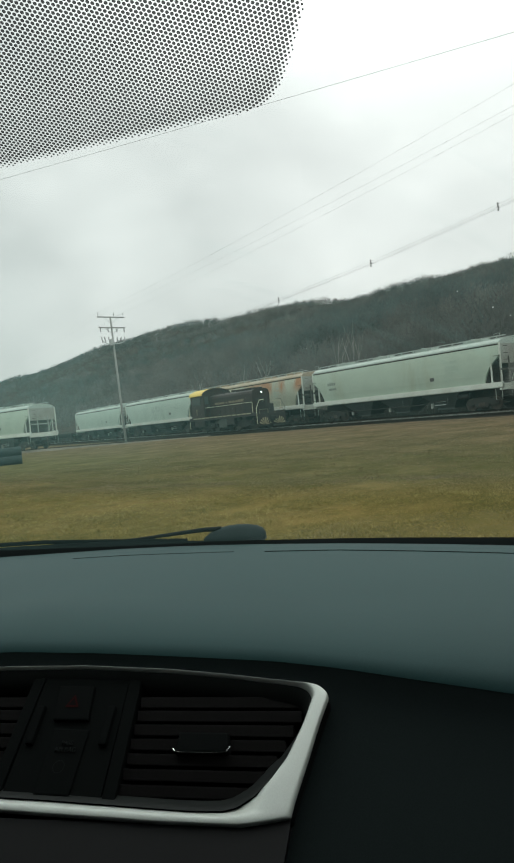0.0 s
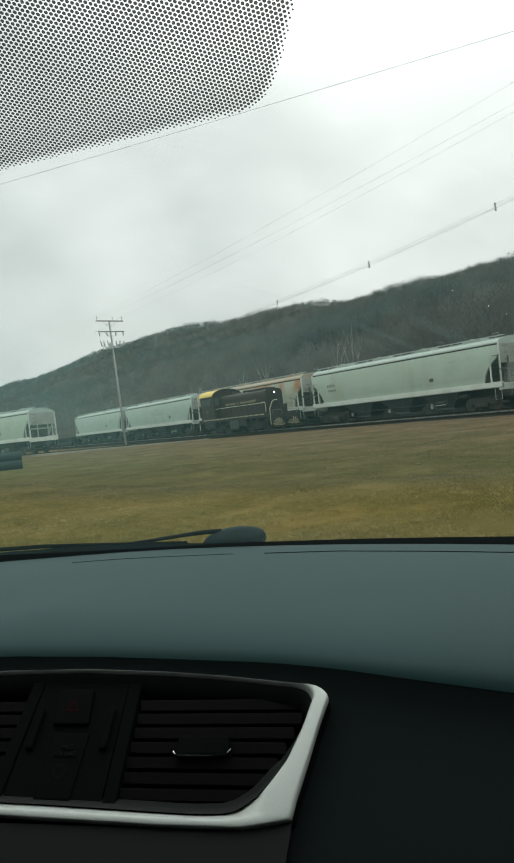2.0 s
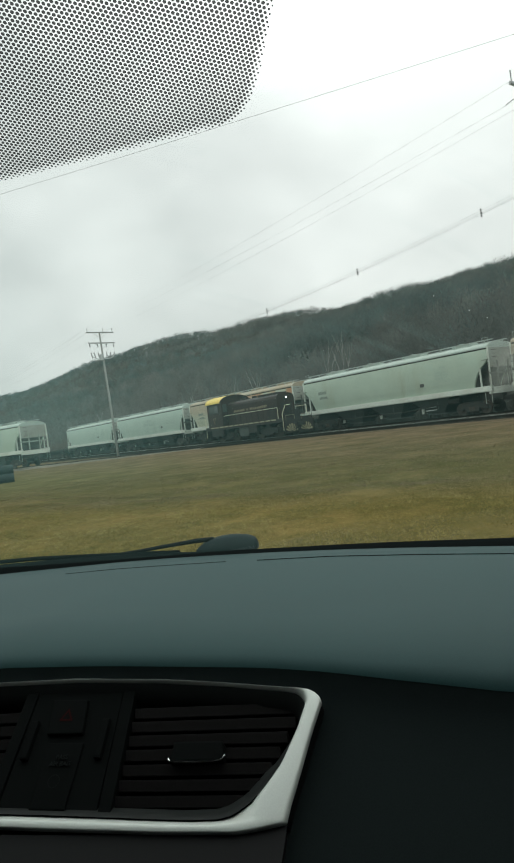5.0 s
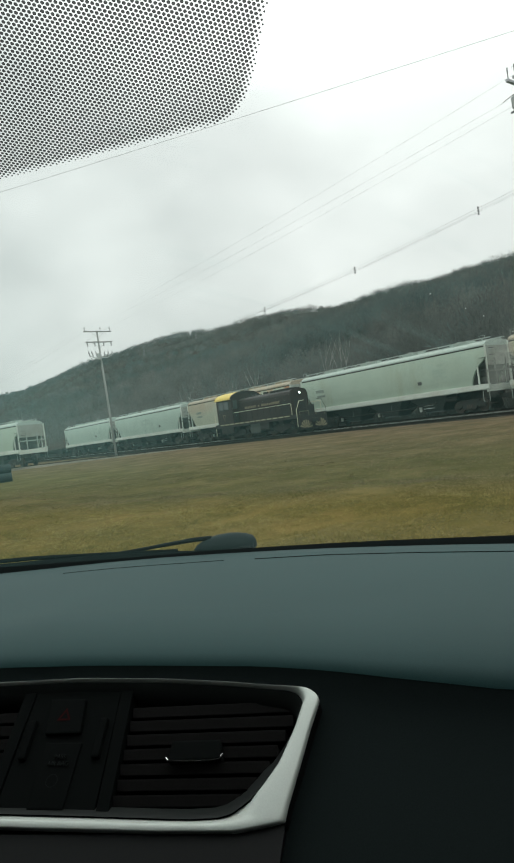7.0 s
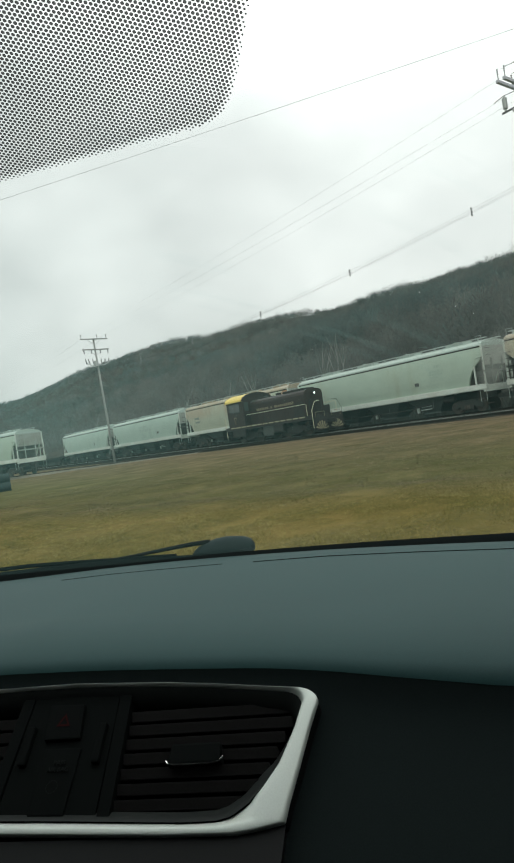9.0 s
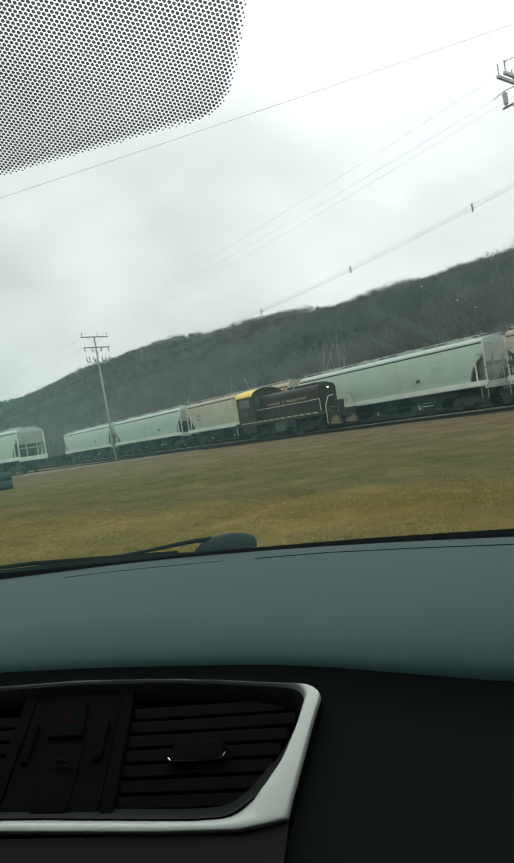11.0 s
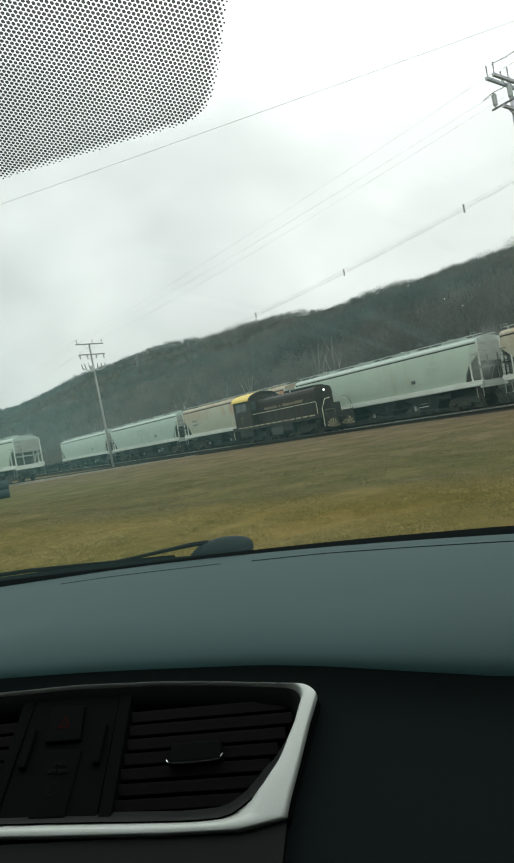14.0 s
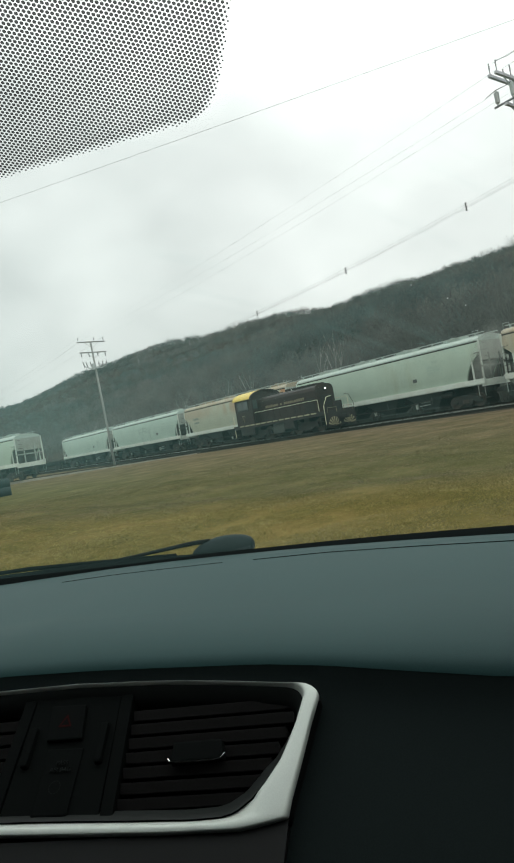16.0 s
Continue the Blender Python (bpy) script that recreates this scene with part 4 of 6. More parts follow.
def build_hopper(paint, roof_mat, label, L2=8.85, ends=None, worn_emblem=False, marks=False):
    """A three-bay covered grain hopper. Its origin is at mid-length on the rail heads."""
    car = new("covered_hopper")
    tagged(car, label, "freight car", group="parked grain hoppers")
    W = 1.56
    frames = ends or M_ENDSHADE
    ends = ends or M_GRIME
    a = L2 - 0.12
    # rounded sides over teardrop ends
    ends_x = [(1.45, 1.225), (1.75, 1.16), (2.10, 1.05), (2.45, 0.86), (2.80, 0.60), (3.05, 0.32), (3.22, 0.10), (3.34, 0.02), (3.45, 0.0), (4.13, 0.0)]
    levels = [1.45, 1.6, 1.8, 2.0, 2.2, 2.4, 2.6, 2.8, 2.95, 3.08, 3.20, 3.30, 3.38, 3.46, 3.6, 3.75, 3.9, 4.02, 4.13]
    v = [(e * (a - curve_at(ends_x, z)), s * hopper_side(z), z) for z in levels for e, s in ((-1, -1), (1, -1), (1, 1), (-1, 1))]
    m = len(levels)
    f = [(4 * i + k, 4 * i + (k + 1) % 4, 4 * i + 4 + (k + 1) % 4, 4 * i + 4 + k) for i in range(m - 1) for k in range(4)] + [(3, 2, 1, 0), tuple(4 * m - 4 + k for k in range(4))]
    part("body", Shape().add(v, f), paint, car)
    n, E = 10, hopper_side(4.1) + 0.05
    prof = [(-E, 4.07), (-E, 4.15)] + [(-(E - 0.05) * math.cos(math.pi * k / n), 4.16 + 0.32 * math.sin(math.pi * k / n)) for k in range(n + 1)] + [(E, 4.15), (E, 4.07)]
    part("roof", Shape().prism(prof, -a - 0.03, a + 0.03, "yz"), roof_mat, car, smooth=False)
    for s in (-1, 1):
        # dark strip added to draw the eave's shadow line
        part("eave_seam", Shape().box(-a, a, s * (E - 0.035) - 0.012, s * (E - 0.035) + 0.012, 3.99, 4.068), M_UNDER, car, "dark strip for the shade under the roof edge")
        sill = Shape().prism([(s * (W + 0.06), 1.70), (s * (W - 0.14), 1.70), (s * (W - 0.14), 1.34), (s * (W + 0.03), 1.34), (s * (W + 0.06), 1.40)], -L2, L2, "yz")
        part("side_sill", sill, M_SILL, car, bevel=0.012)
    rung = mesh_of("rung", Shape().tube([(-0.22, 0, 0), (0.22, 0, 0)], 0.016, 6), M_UNDER)
    for e in (-1, 1):
        # the closed upper end and its slope sheet
        part("end_sheet", Shape().prism([(e * a, 4.10), (e * (a + 0.02), 4.10), (e * (a + 0.02), 2.85), (e * a, 2.85)], -1.42, 1.42), ends, car)
        slope = [(e * (a + 0.01), 3.30), (e * (a - 0.60), 2.795), (e * (a - 1.035), 2.10), (e * (a - 1.205), 1.45), (e * (a - 1.235), 1.45), (e * (a - 1.065), 2.10), (e * (a - 0.63), 2.805), (e * (a - 0.02), 3.30)]
        part("slope_sheet", Shape().prism(slope, -1.40, 1.40), M_ENDSHADE, car, "end slope sheet with its shade painted in")
        part("end_beam", Shape().box(e * (L2 - 0.08) - 0.05, e * (L2 - 0.08) + 0.05, -W, W, 2.42, 2.54), frames, car, bevel=0.01)
        for y in (-0.6, 0.6):
            part("end_post", Shape().box(e * (L2 - 0.08) - 0.04, e * (L2 - 0.08) + 0.04, y - 0.05, y + 0.05, 1.6, 3.28), frames, car, bevel=0.01)
        part("end_sill", Shape().box(min(e * L2, e * (L2 - 0.25)), max(e * L2, e * (L2 - 0.25)), -W, W, 1.20, 1.62), M_SILL, car, bevel=0.02)
        for s in (-1, 1):
            part("corner_post", Shape().box(e * (L2 - 0.08) - 0.045, e * (L2 - 0.08) + 0.045, s * 1.50 - 0.05, s * 1.50 + 0.05, 1.6, 4.12), M_SILL, car, bevel=0.01)
            part("side_post", Shape().box(e * (L2 - 0.72) - 0.04, e * (L2 - 0.72) + 0.04, s * (W - 0.02) - 0.05, s * (W - 0.02) + 0.05, 1.66, 2.82), M_SILL, car, bevel=0.01)
            lad = Shape().tube([(e * (L2 - 0.5), s * (W + 0.03), 1.75), (e * (L2 - 0.5), s * (W + 0.03), 0.62), (e * (L2 - 0.06), s * (W + 0.03), 0.62), (e * (L2 - 0.06), s * (W + 0.03), 3.4)], 0.02, 6)
            lad = part("ladder", lad, M_GRIME, car)
            for k in range(7):
                share("rung", rung, lad, pose(e * (L2 - 0.28), s * (W + 0.03), 1.05 + 0.38 * k))
        for k in range(6):
            share("end_rung", rung, car, pose(e * (L2 + 0.02), -1.0, 1.8 + 0.42 * k, 0, 0, 90))
        cp = Shape().box(min(e * (L2 - 0.3), e * (L2 + 0.45)), max(e * (L2 - 0.3), e * (L2 + 0.45)), -0.13, 0.13, 0.72, 1.0)
        cp.box(min(e * (L2 + 0.3), e * (L2 + 0.58)), max(e * (L2 + 0.3), e * (L2 + 0.58)), -0.2, 0.2, 0.68, 1.04)
        part("coupler", cp, M_UNDER, car, bevel=0.03)
        truck(car, e * (L2 - 1.95))
    part("centre_sill", Shape().box(-L2 + 0.2, L2 - 0.2, -0.28, 0.28, 0.85, 1.35), M_UNDER, car, bevel=0.02)
    for k in range(3):
        x = (k - 1) * 3.9
        bay = Shape()
        lo = [(x - 0.55, -0.65, 0.34), (x + 0.55, -0.65, 0.34), (x + 0.55, 0.65, 0.34), (x - 0.55, 0.65, 0.34)]
        hi = [(x - 1.85, -1.50, 1.50), (x + 1.85, -1.50, 1.50), (x + 1.85, 1.50, 1.50), (x - 1.85, 1.50, 1.50)]
        bay.add(lo + hi, [(3, 2, 1, 0), (4, 5, 6, 7), (0, 1, 5, 4), (1, 2, 6, 5), (2, 3, 7, 6), (3, 0, 4, 7)])
        part("outlet_bay", bay, M_OUTLET, car, bevel=0.03)
        g = Shape().box(x - 0.7, x + 0.7, -0.75, 0.75, 0.26, 0.36)
        g.tube([(x - 0.5, -1.2, 0.42), (x - 0.5, 1.2, 0.42)], 0.03, 6)
        g.tube([(x + 0.62, -1.38, 0.62), (x + 0.62, -1.38, 0.62 + 0.5)], 0.02, 6)
        part("outlet_gate", g, M_OUTLET, car)
        for z in (0.58, 0.78) if k == 2 else ():
            part("gate_rail", Shape().tube([(x - 0.55, -1.22, z), (x + 0.35, -1.22, z + 0.02)], 0.032, 6), M_GALV, car)
        part("gate_crank", Shape().box(x - 0.86, x - 0.70, -1.30, -1.16, 0.40, 0.66 + 0.06 * k), M_GRIME, car, bevel=0.02)
    tank = Shape().tube([(5.2, -1.05, 1.02), (6.1, -1.05, 1.02)], 0.2, 12)
    part("air_reservoir", tank, M_UNDER, car)
    rod = Shape().tube([(-5.6, -1.3, 0.75), (-4.9, -1.35, 0.70), (2.2, -1.35, 0.70), (4.6, -1.3, 0.9)], 0.03, 6)
    part("brake_rod", rod, M_UNDER, car)
    # roof walkway, its brackets and the hatch covers
    for s in (-1, 1):
        part("roof_walk", Shape().box(-a, a, s * 0.78 - 0.16, s * 0.78 + 0.16, 4.58, 4.62), M_GALV, car)
    bracket = mesh_of("walk_bracket", Shape().box(-0.04, 0.04, -0.025, 0.025, 0, 0.25), M_HOPROOF)
    for k in range(16):
        x = -a + 0.4 + (2 * a - 0.8) * k / 15
        for s in (-1, 1):
            share("walk_bracket", bracket, car, pose(x, s * 1.0, 4.36))
    for k in range(4):
        x = -6.2 + 4.13 * k
        h = Shape().box(x - 0.75, x + 0.75, -0.42, 0.42, 4.44, 4.66)
        h.box(x - 0.08, x + 0.08, -0.5, 0.5, 4.66, 4.72)
        part("hatch_cover", h, roof_mat, car, bevel=0.03)
    for e in (-1, 1):
        hoop = Shape().tube([(e * (a - 0.05), -1.2, 4.2), (e * (a - 0.05), -1.2, 4.72), (e * (a - 0.45), -1.2, 4.72), (e * (a - 0.45), -1.2, 4.3)], 0.016, 6)
        part("grab_hoop", hoop, M_GALV, car)
    # stencilled data as plain bars
    st = Shape()
    for x0, w, z, h in ((5.1, 0.5, 3.35, 0.14), (4.7, 0.9, 3.02, 0.12), (4.7, 1.1, 2.84, 0.10), (4.7, 0.7, 2.66, 0.10), (-0.4, 0.5, 2.1, 0.10)):
        m = max(2, int(w / 0.2))
        for i in range(m):
            st.box(x0 + w * i / m, x0 + w * (i + 0.72) / m, -hopper_side(z) - 0.012, -hopper_side(z) + 0.03, z - h / 2, z + h / 2)
    tagged(part("stencil_bars", st, M_STENCIL, car), kind="stuff")
    if marks:
        num = Shape()
        for x0, z, h, k in ((-6.95, 3.02, 0.22, 4), (-6.85, 2.62, 0.17, 6)):
            for i in range(k):
                num.box(x0 + 0.95 * i / k, x0 + 0.95 * (i + 0.7) / k, -hopper_side(z) - 0.016, -hopper_side(z) + 0.03, z - h / 2, z + h / 2)
        tagged(part("number_bars", num, M_MARK, car, "faded dark reporting marks"), kind="stuff")
    if worn_emblem:
        rng, em = random.Random(9), Shape()
        for row, z in enumerate((3.28, 2.86)):
            for i in range(5 if row == 0 else 6):
                x0 = -1.2 + 0.52 * i + 0.12 * row
                em.box(x0, x0 + rng.uniform(0.10, 0.16), -hopper_side(z) - 0.012, -W + 0.04, z - 0.17, z + 0.17)
                em.box(x0 + 0.16, x0 + rng.uniform(0.30, 0.42), -hopper_side(z) - 0.012, -W + 0.04, z + rng.choice((-0.16, 0.08)), z + rng.choice((-0.10, 0.16)) + 0.06)
        tagged(part("worn_emblem", em, M_EMBLEM, car, "faded dark emblem"), kind="stuff")
    part("placard", Shape().box(3.38, 3.71, -W - 0.02, -W + 0.01, 2.24, 2.47), M_PLACARD, car)
    return car


def build_flatcar():
    car = new("flat_car")
    tagged(car, "dark empty flat car parked behind the hoppers", "freight car", group="parked grain hoppers")
    part("deck", Shape().box(-8.5, 8.5, -1.45, 1.45, 1.05, 1.32), M_UNDER, car, bevel=0.02)
    part("centre_sill", Shape().prism([(-8.3, 1.06), (-6, 0.95), (-4, 0.6), (4, 0.6), (6, 0.95), (8.3, 1.06)], -0.4, 0.4), M_UNDER, car)
    for e in (-1, 1):
        truck(car, e * 6.4)
        part("coupler", Shape().box(min(e * 8.4, e * 9.1), max(e * 8.4, e * 9.1), -0.15, 0.15, 0.72, 1.02), M_UNDER, car, bevel=0.03)
    return car


HOPPERS = []
for x, paint, roof, label in ((-31.55, M_HOP1, M_HOPROOF, "grey-green covered grain hopper with faded stencils on the siding"),
                              (-12.45, M_HOPB, M_ROOFB, "beige covered hopper with a rusty roof on the siding"),
                              (-50.55, M_HOPB, M_ROOFB, "beige covered hopper streaked with orange rust on the siding"),
                              (-69.6, M_HOP2, M_HOPROOF, "pale green covered grain hopper on the siding"),
                              (-88.8, M_HOP2, M_HOPROOF, "pale green covered grain hopper at the end of the row")):
    h = build_hopper(paint, roof, label, worn_emblem=x == -69.6, marks=x in (-31.55, -50.55))
    h.matrix_basis = pose(x, Y_HOP, RAIL)
    HOPPERS.append(h)
flat = build_flatcar()
flat.matrix_basis = pose(-108.6, Y_HOP, RAIL)


def on_line(line, x):
    """Place and heading of a line where it passes x."""
    for a, b in zip(line, line[1:]):
        if a.x <= x <= b.x:
            return a.lerp(b, (x - a.x) / (b.x - a.x)), math.degrees(math.atan2(b.y - a.y, b.x - a.x))


p_siding, turn_siding = on_line(TURNOUT, -72.4)
h = build_hopper(M_HOP1, M_HOPROOF, "grey covered hopper standing alone on the curved siding", ends=M_GRIME)
h.matrix_basis = pose(p_siding.x, p_siding.y, p_siding.z, 0, 0, turn_siding)


def build_loco():
    """An end-cab diesel switcher, cab to the rear. Its origin is under the cab's rear face on the rail heads; x is forward."""
    lo = new("locomotive")
    tagged(lo, "dark maroon-black diesel switcher with a yellow arched cab roof", "locomotive")
    part("underframe", Shape().box(-0.5, 10.3, -1.45, 1.45, 1.16, 1.36), M_LOCOD, lo, bevel=0.02)
    for s in (-1, 1):
        part("walkway_edge", Shape().box(-0.5, 10.3, s * 1.46 - 0.02, s * 1.46 + 0.02, 1.08, 1.39), M_LOCOD, lo)
        d = Shape()
        for k in range(13):
            x = 0.3 + 0.72 * k
            d.box(x, x + 0.56, s * 1.485 - 0.008, s * 1.485 + 0.008, 1.27, 1.36)
        part("edge_stripe", d, M_STRIPE, lo, "dashed cream stripe")
    # hood with rounded shoulders
    W = 0.86
    hood = [(-W, 1.1), (-W, 2.95), (-W + 0.07, 3.15), (-W + 0.25, 3.28), (-0.3, 3.33), (0.3, 3.33), (W - 0.25, 3.28), (W - 0.07, 3.15), (W, 2.95), (W, 1.1)]
    part("hood", Shape().prism(hood, 2.3, 9.1, "yz"), M_LOCO, lo, bevel=0.02)
    for s in (-1, 1):
        for k in range(8):
            x = 2.62 + 0.78 * k
            part("hood_door", Shape().box(x, x + 0.70, s * W - 0.015, s * W + 0.015, 1.22, 2.62), M_LOCO, lo, bevel=0.008)
        g = Shape()
        for k in range(9):
            g.box(7.75, 8.85, s * W - 0.03, s * W + 0.03, 1.45 + 0.12 * k, 1.52 + 0.12 * k)
        part("radiator_louvre", g, M_LOCOD, lo)
    part("radiator_hatch", Shape().box(6.3, 8.7, -0.55, 0.55, 3.3, 3.46), M_LOCOD, lo, bevel=0.04)
    part("exhaust_stack", Shape().tube([(3.6, 0, 3.28), (3.6, 0, 3.62)], 0.22, 14), M_LOCOD, lo)
    part("exhaust_base", Shape().box(3.05, 4.25, -0.34, 0.34, 3.28, 3.42), M_LOCOD, lo, bevel=0.04)
    part("bell_housing", Shape().box(5.0, 5.35, -0.16, 0.16, 3.3, 3.52), M_LOCOD, lo, bevel=0.03)
    fr = Shape()
    for k in range(10):
        fr.box(9.1, 9.13, -0.55, 0.55, 1.5 + 0.11 * k, 1.56 + 0.11 * k)
    part("front_grille", fr, M_LOCOD, lo)
    part("headlight_housing", Shape().tube([(9.05, 0, 3.0), (9.22, 0, 3.0)], 0.15, 16), M_LOCOD, lo)
    part("headlight", Shape().tube([(9.2, 0, 3.0), (9.235, 0, 3.0)], 0.052, 16), M_LAMP, lo, "lit white headlight")
    # cab
    def arch(w, z0, rise, n=12):
        return [(-w * math.cos(math.pi * k / n), z0 + rise * math.sin(math.pi * k / n)) for k in range(n + 1)]
    cab = Shape().prism([(-1.44, 1.1)] + arch(1.44, 3.40, 0.50) + [(1.44, 1.1)], 0.0, 2.3, "yz")
    part("cab", cab, M_LOCO, lo, bevel=0.02)
    rf = arch(1.56, 3.36, 0.62) + arch(1.46, 3.34, 0.54)[::-1]
    part("cab_roof", Shape().prism(rf, -0.10, 2.22, "yz"), M_YELLOW, lo, "bright yellow arched roof", bevel=0.01)
    for x0, x1 in ((-0.16, -0.10), (2.22, 2.38)):
        part("roof_rim", Shape().prism(rf, x0, x1, "yz"), M_LOCO, lo, "dark roof edge")
    for s in (-1, 1):
        for x0, x1 in ((0.38, 1.02), (1.12, 1.76)):
            part("window_frame", Shape().box(x0 - 0.05, x1 + 0.05, s * 1.45 - 0.015, s * 1.45 + 0.015, 2.45, 3.30), M_LOCOD, lo)
            part("side_window", Shape().box(x0, x1, s * 1.455 - 0.02, s * 1.455 + 0.02, 2.58, 3.20), M_GLASSD, lo)
        for e, x in ((0, -0.012), (1, 2.312)):
            part("end_window", Shape().box(x - 0.012, x + 0.012, s * 1.15 - 0.2, s * 1.15 + 0.2, 2.55, 3.25), M_GLASSD, lo)
        # handrails and steps
        rail = Shape().tube([(2.5, s * 1.44, 2.22), (9.72, s * 1.44, 2.22), (9.78, s * 1.44, 2.16), (9.78, s * 1.44, 1.36)], 0.019, 6)
        part("handrail", rail, M_CREAM, lo)
        for x in (2.5, 4.9, 7.3):
            part("stanchion", Shape().tube([(x, s * 1.44, 1.36), (x, s * 1.44, 2.22)], 0.018, 6), M_LOCOD, lo)
        grab = Shape().tube([(10.30, s * 1.44, 0.45), (10.30, s * 1.44, 1.70), (10.30, s * 1.08, 2.32), (10.30, 0.62 * s, 2.36)], 0.024 if s < 0 else 0.014, 6)
        part("front_handrail", grab, M_CREAM if s < 0 else M_LOCOD, lo)
        part("grab_iron", Shape().tube([(10.36, s * 1.2, 1.1), (10.36, s * 1.2, 1.55), (10.36, s * 0.35, 1.55), (10.36, s * 0.35, 1.1)], 0.018, 6), M_LETTER, lo)
        rr = Shape().tube([(-0.48, s * 1.44, 0.45), (-0.48, s * 1.44, 2.2)], 0.024, 6)
        part("rear_handrail", rr, M_CREAM, lo)
        for xs_ in ((9.82, 10.32), (-0.48, 0.0)):
            stp = Shape()
            for z in (0.38, 0.66, 0.94):
                stp.box(xs_[0], xs_[1], s * 1.2 - 0.22, s * 1.2 + 0.22, z, z + 0.04)
            for x in xs_:
                stp.box(x - 0.012, x + 0.012, s * 1.2 - 0.24, s * 1.2 + 0.24, 0.36, 1.2)
            part("step_well", stp, M_LOCOD, lo)
    # a small shield outlined on the cab side
    shield = [(0.84, 2.12), (1.00, 1.62), (1.16, 2.12)]
    mk = Shape().tube([(x, -1.452, z) for x, z in shield], 0.022, 6)
    mk.tube([(0.84, -1.452, 2.12), (1.16, -1.452, 2.12)], 0.022, 6)
    part("cab_mark", mk, M_LETTER, lo, "cream shield outline")
    # brake wheel stand and folded footplate on the front platform
    part("brake_stand", Shape().tube([(10.22, -0.35, 1.36), (10.22, -0.35, 2.55)], 0.05, 8), M_LOCOD, lo)
    part("footplate", Shape().box(10.24, 10.30, -0.32, 0.32, 1.36, 1.98), M_LOCOD, lo, bevel=0.01)
    part("cab_step_box", Shape().box(0.25, 2.1, -1.40, -1.10, 0.55, 1.10), M_LOCOD, lo, bevel=0.03)
    part("battery_box", Shape().box(5.75, 6.9, -1.42, -1.05, 0.55, 1.12), M_LOCOD, lo, bevel=0.03)
    # railway name, as plain bars of its letters' size
    rng = random.Random(3)
    let = Shape()
    x = 3.25
    for word in (7, 1, 10):
        for i in range(word):
            w = rng.uniform(0.13, 0.19)
            hgt = rng.uniform(0.15, 0.20)
            let.box(x, x + w, -W - 0.026, -W + 0.01, 2.40, 2.40 + hgt)
            x += w + 0.07
        x += 0.22
    part("lettering_bars", let, M_LETTER, lo)
    # pilots with fanned warning stripes
    for e, x in ((1, 10.3), (-1, -0.5)):
        x1 = x + e * 0.08
        part("pilot", Shape().box(min(x, x1), max(x, x1), -1.3, 1.3, 0.28, 1.2), M_LOCOD, lo, bevel=0.01)
        for s in (-1, 1):
            for k in range(7):
                a0, a1 = radians(8 + 24 * k), radians(8 + 24 * k + 13)
                c = (s * 0.72, 0.30)
                q = [(c[0] + 0.10 * math.cos(a), c[1] + 0.10 * math.sin(a)) for a in (a0, a1)] + [(c[0] + 0.60 * math.cos(a), c[1] + 0.62 * math.sin(a)) for a in (a1, a0)]
                part("warning_stripe", Shape().prism(q, x1 - 0.004, x1 + e * 0.012, "yz"), M_FAN, lo, "yellow warning stripe")
        part("coupler", Shape().box(min(x, x + e * 0.75), max(x, x + e * 0.75), -0.14, 0.14, 0.70, 1.0), M_LOCOD, lo, bevel=0.04)
        hose = Shape().tube([(x1, -0.45, 0.95), (x1 + e * 0.18, -0.45, 0.7), (x1 + e * 0.12, -0.42, 0.4)], 0.03, 6)
        part("air_hose", hose, M_RUBBER, lo)
    part("fuel_tank", Shape().box(4.35, 5.65, -1.35, 1.35, 0.34, 1.18), surf("tank_green_black", (0.05, 0.06, 0.052), 0.6), lo, bevel=0.05)
    wheels = []
    for x in (2.05, 7.85):
        fr = Shape()
        for s in (-1, 1):
            fr.prism([(x - 1.75, 0.42), (x - 1.6, 0.70), (x - 0.5, 0.82), (x + 0.5, 0.82), (x + 1.6, 0.70), (x + 1.75, 0.42), (x + 0.9, 0.46), (x + 0.45, 0.26), (x - 0.45, 0.26), (x - 0.9, 0.46)], s * 1.02 - 0.07, s * 1.02 + 0.07)
            for dx in (-1.2, 1.2):
                fr.box(x + dx - 0.18, x + dx + 0.18, s * 1.1 - 0.1, s * 1.1 + 0.1, 0.36, 0.70)
        fr.box(x - 0.3, x + 0.3, -1.0, 1.0, 0.5, 1.18)
        part("truck_frame", fr, M_LOCOD, lo, bevel=0.015)
        for dx in (-1.2, 1.2):
            wheels.append((wheelset(lo, x + dx, 0.5, name="wheelset", material=M_WHEEL), x + dx))
    return lo, wheels


LOCO, LOCO_WHEELS = build_loco()
LOCO.matrix_basis = pose(-44.7, Y_LOCO, RAIL)


# ---- poles and wires ----
def pin(parent, x, y, z, h=0.38, r=0.06):
    sh = Shape().tube([(x, y, z), (x, y, z + h * 0.5)], 0.02, 6)
    for k in range(3):
        sh.tube([(x, y, z + h * (0.45 + 0.17 * k)), (x, y, z + h * (0.55 + 0.17 * k))], r, 10)
    part("pin_insulator", sh, M_INSUL, parent)


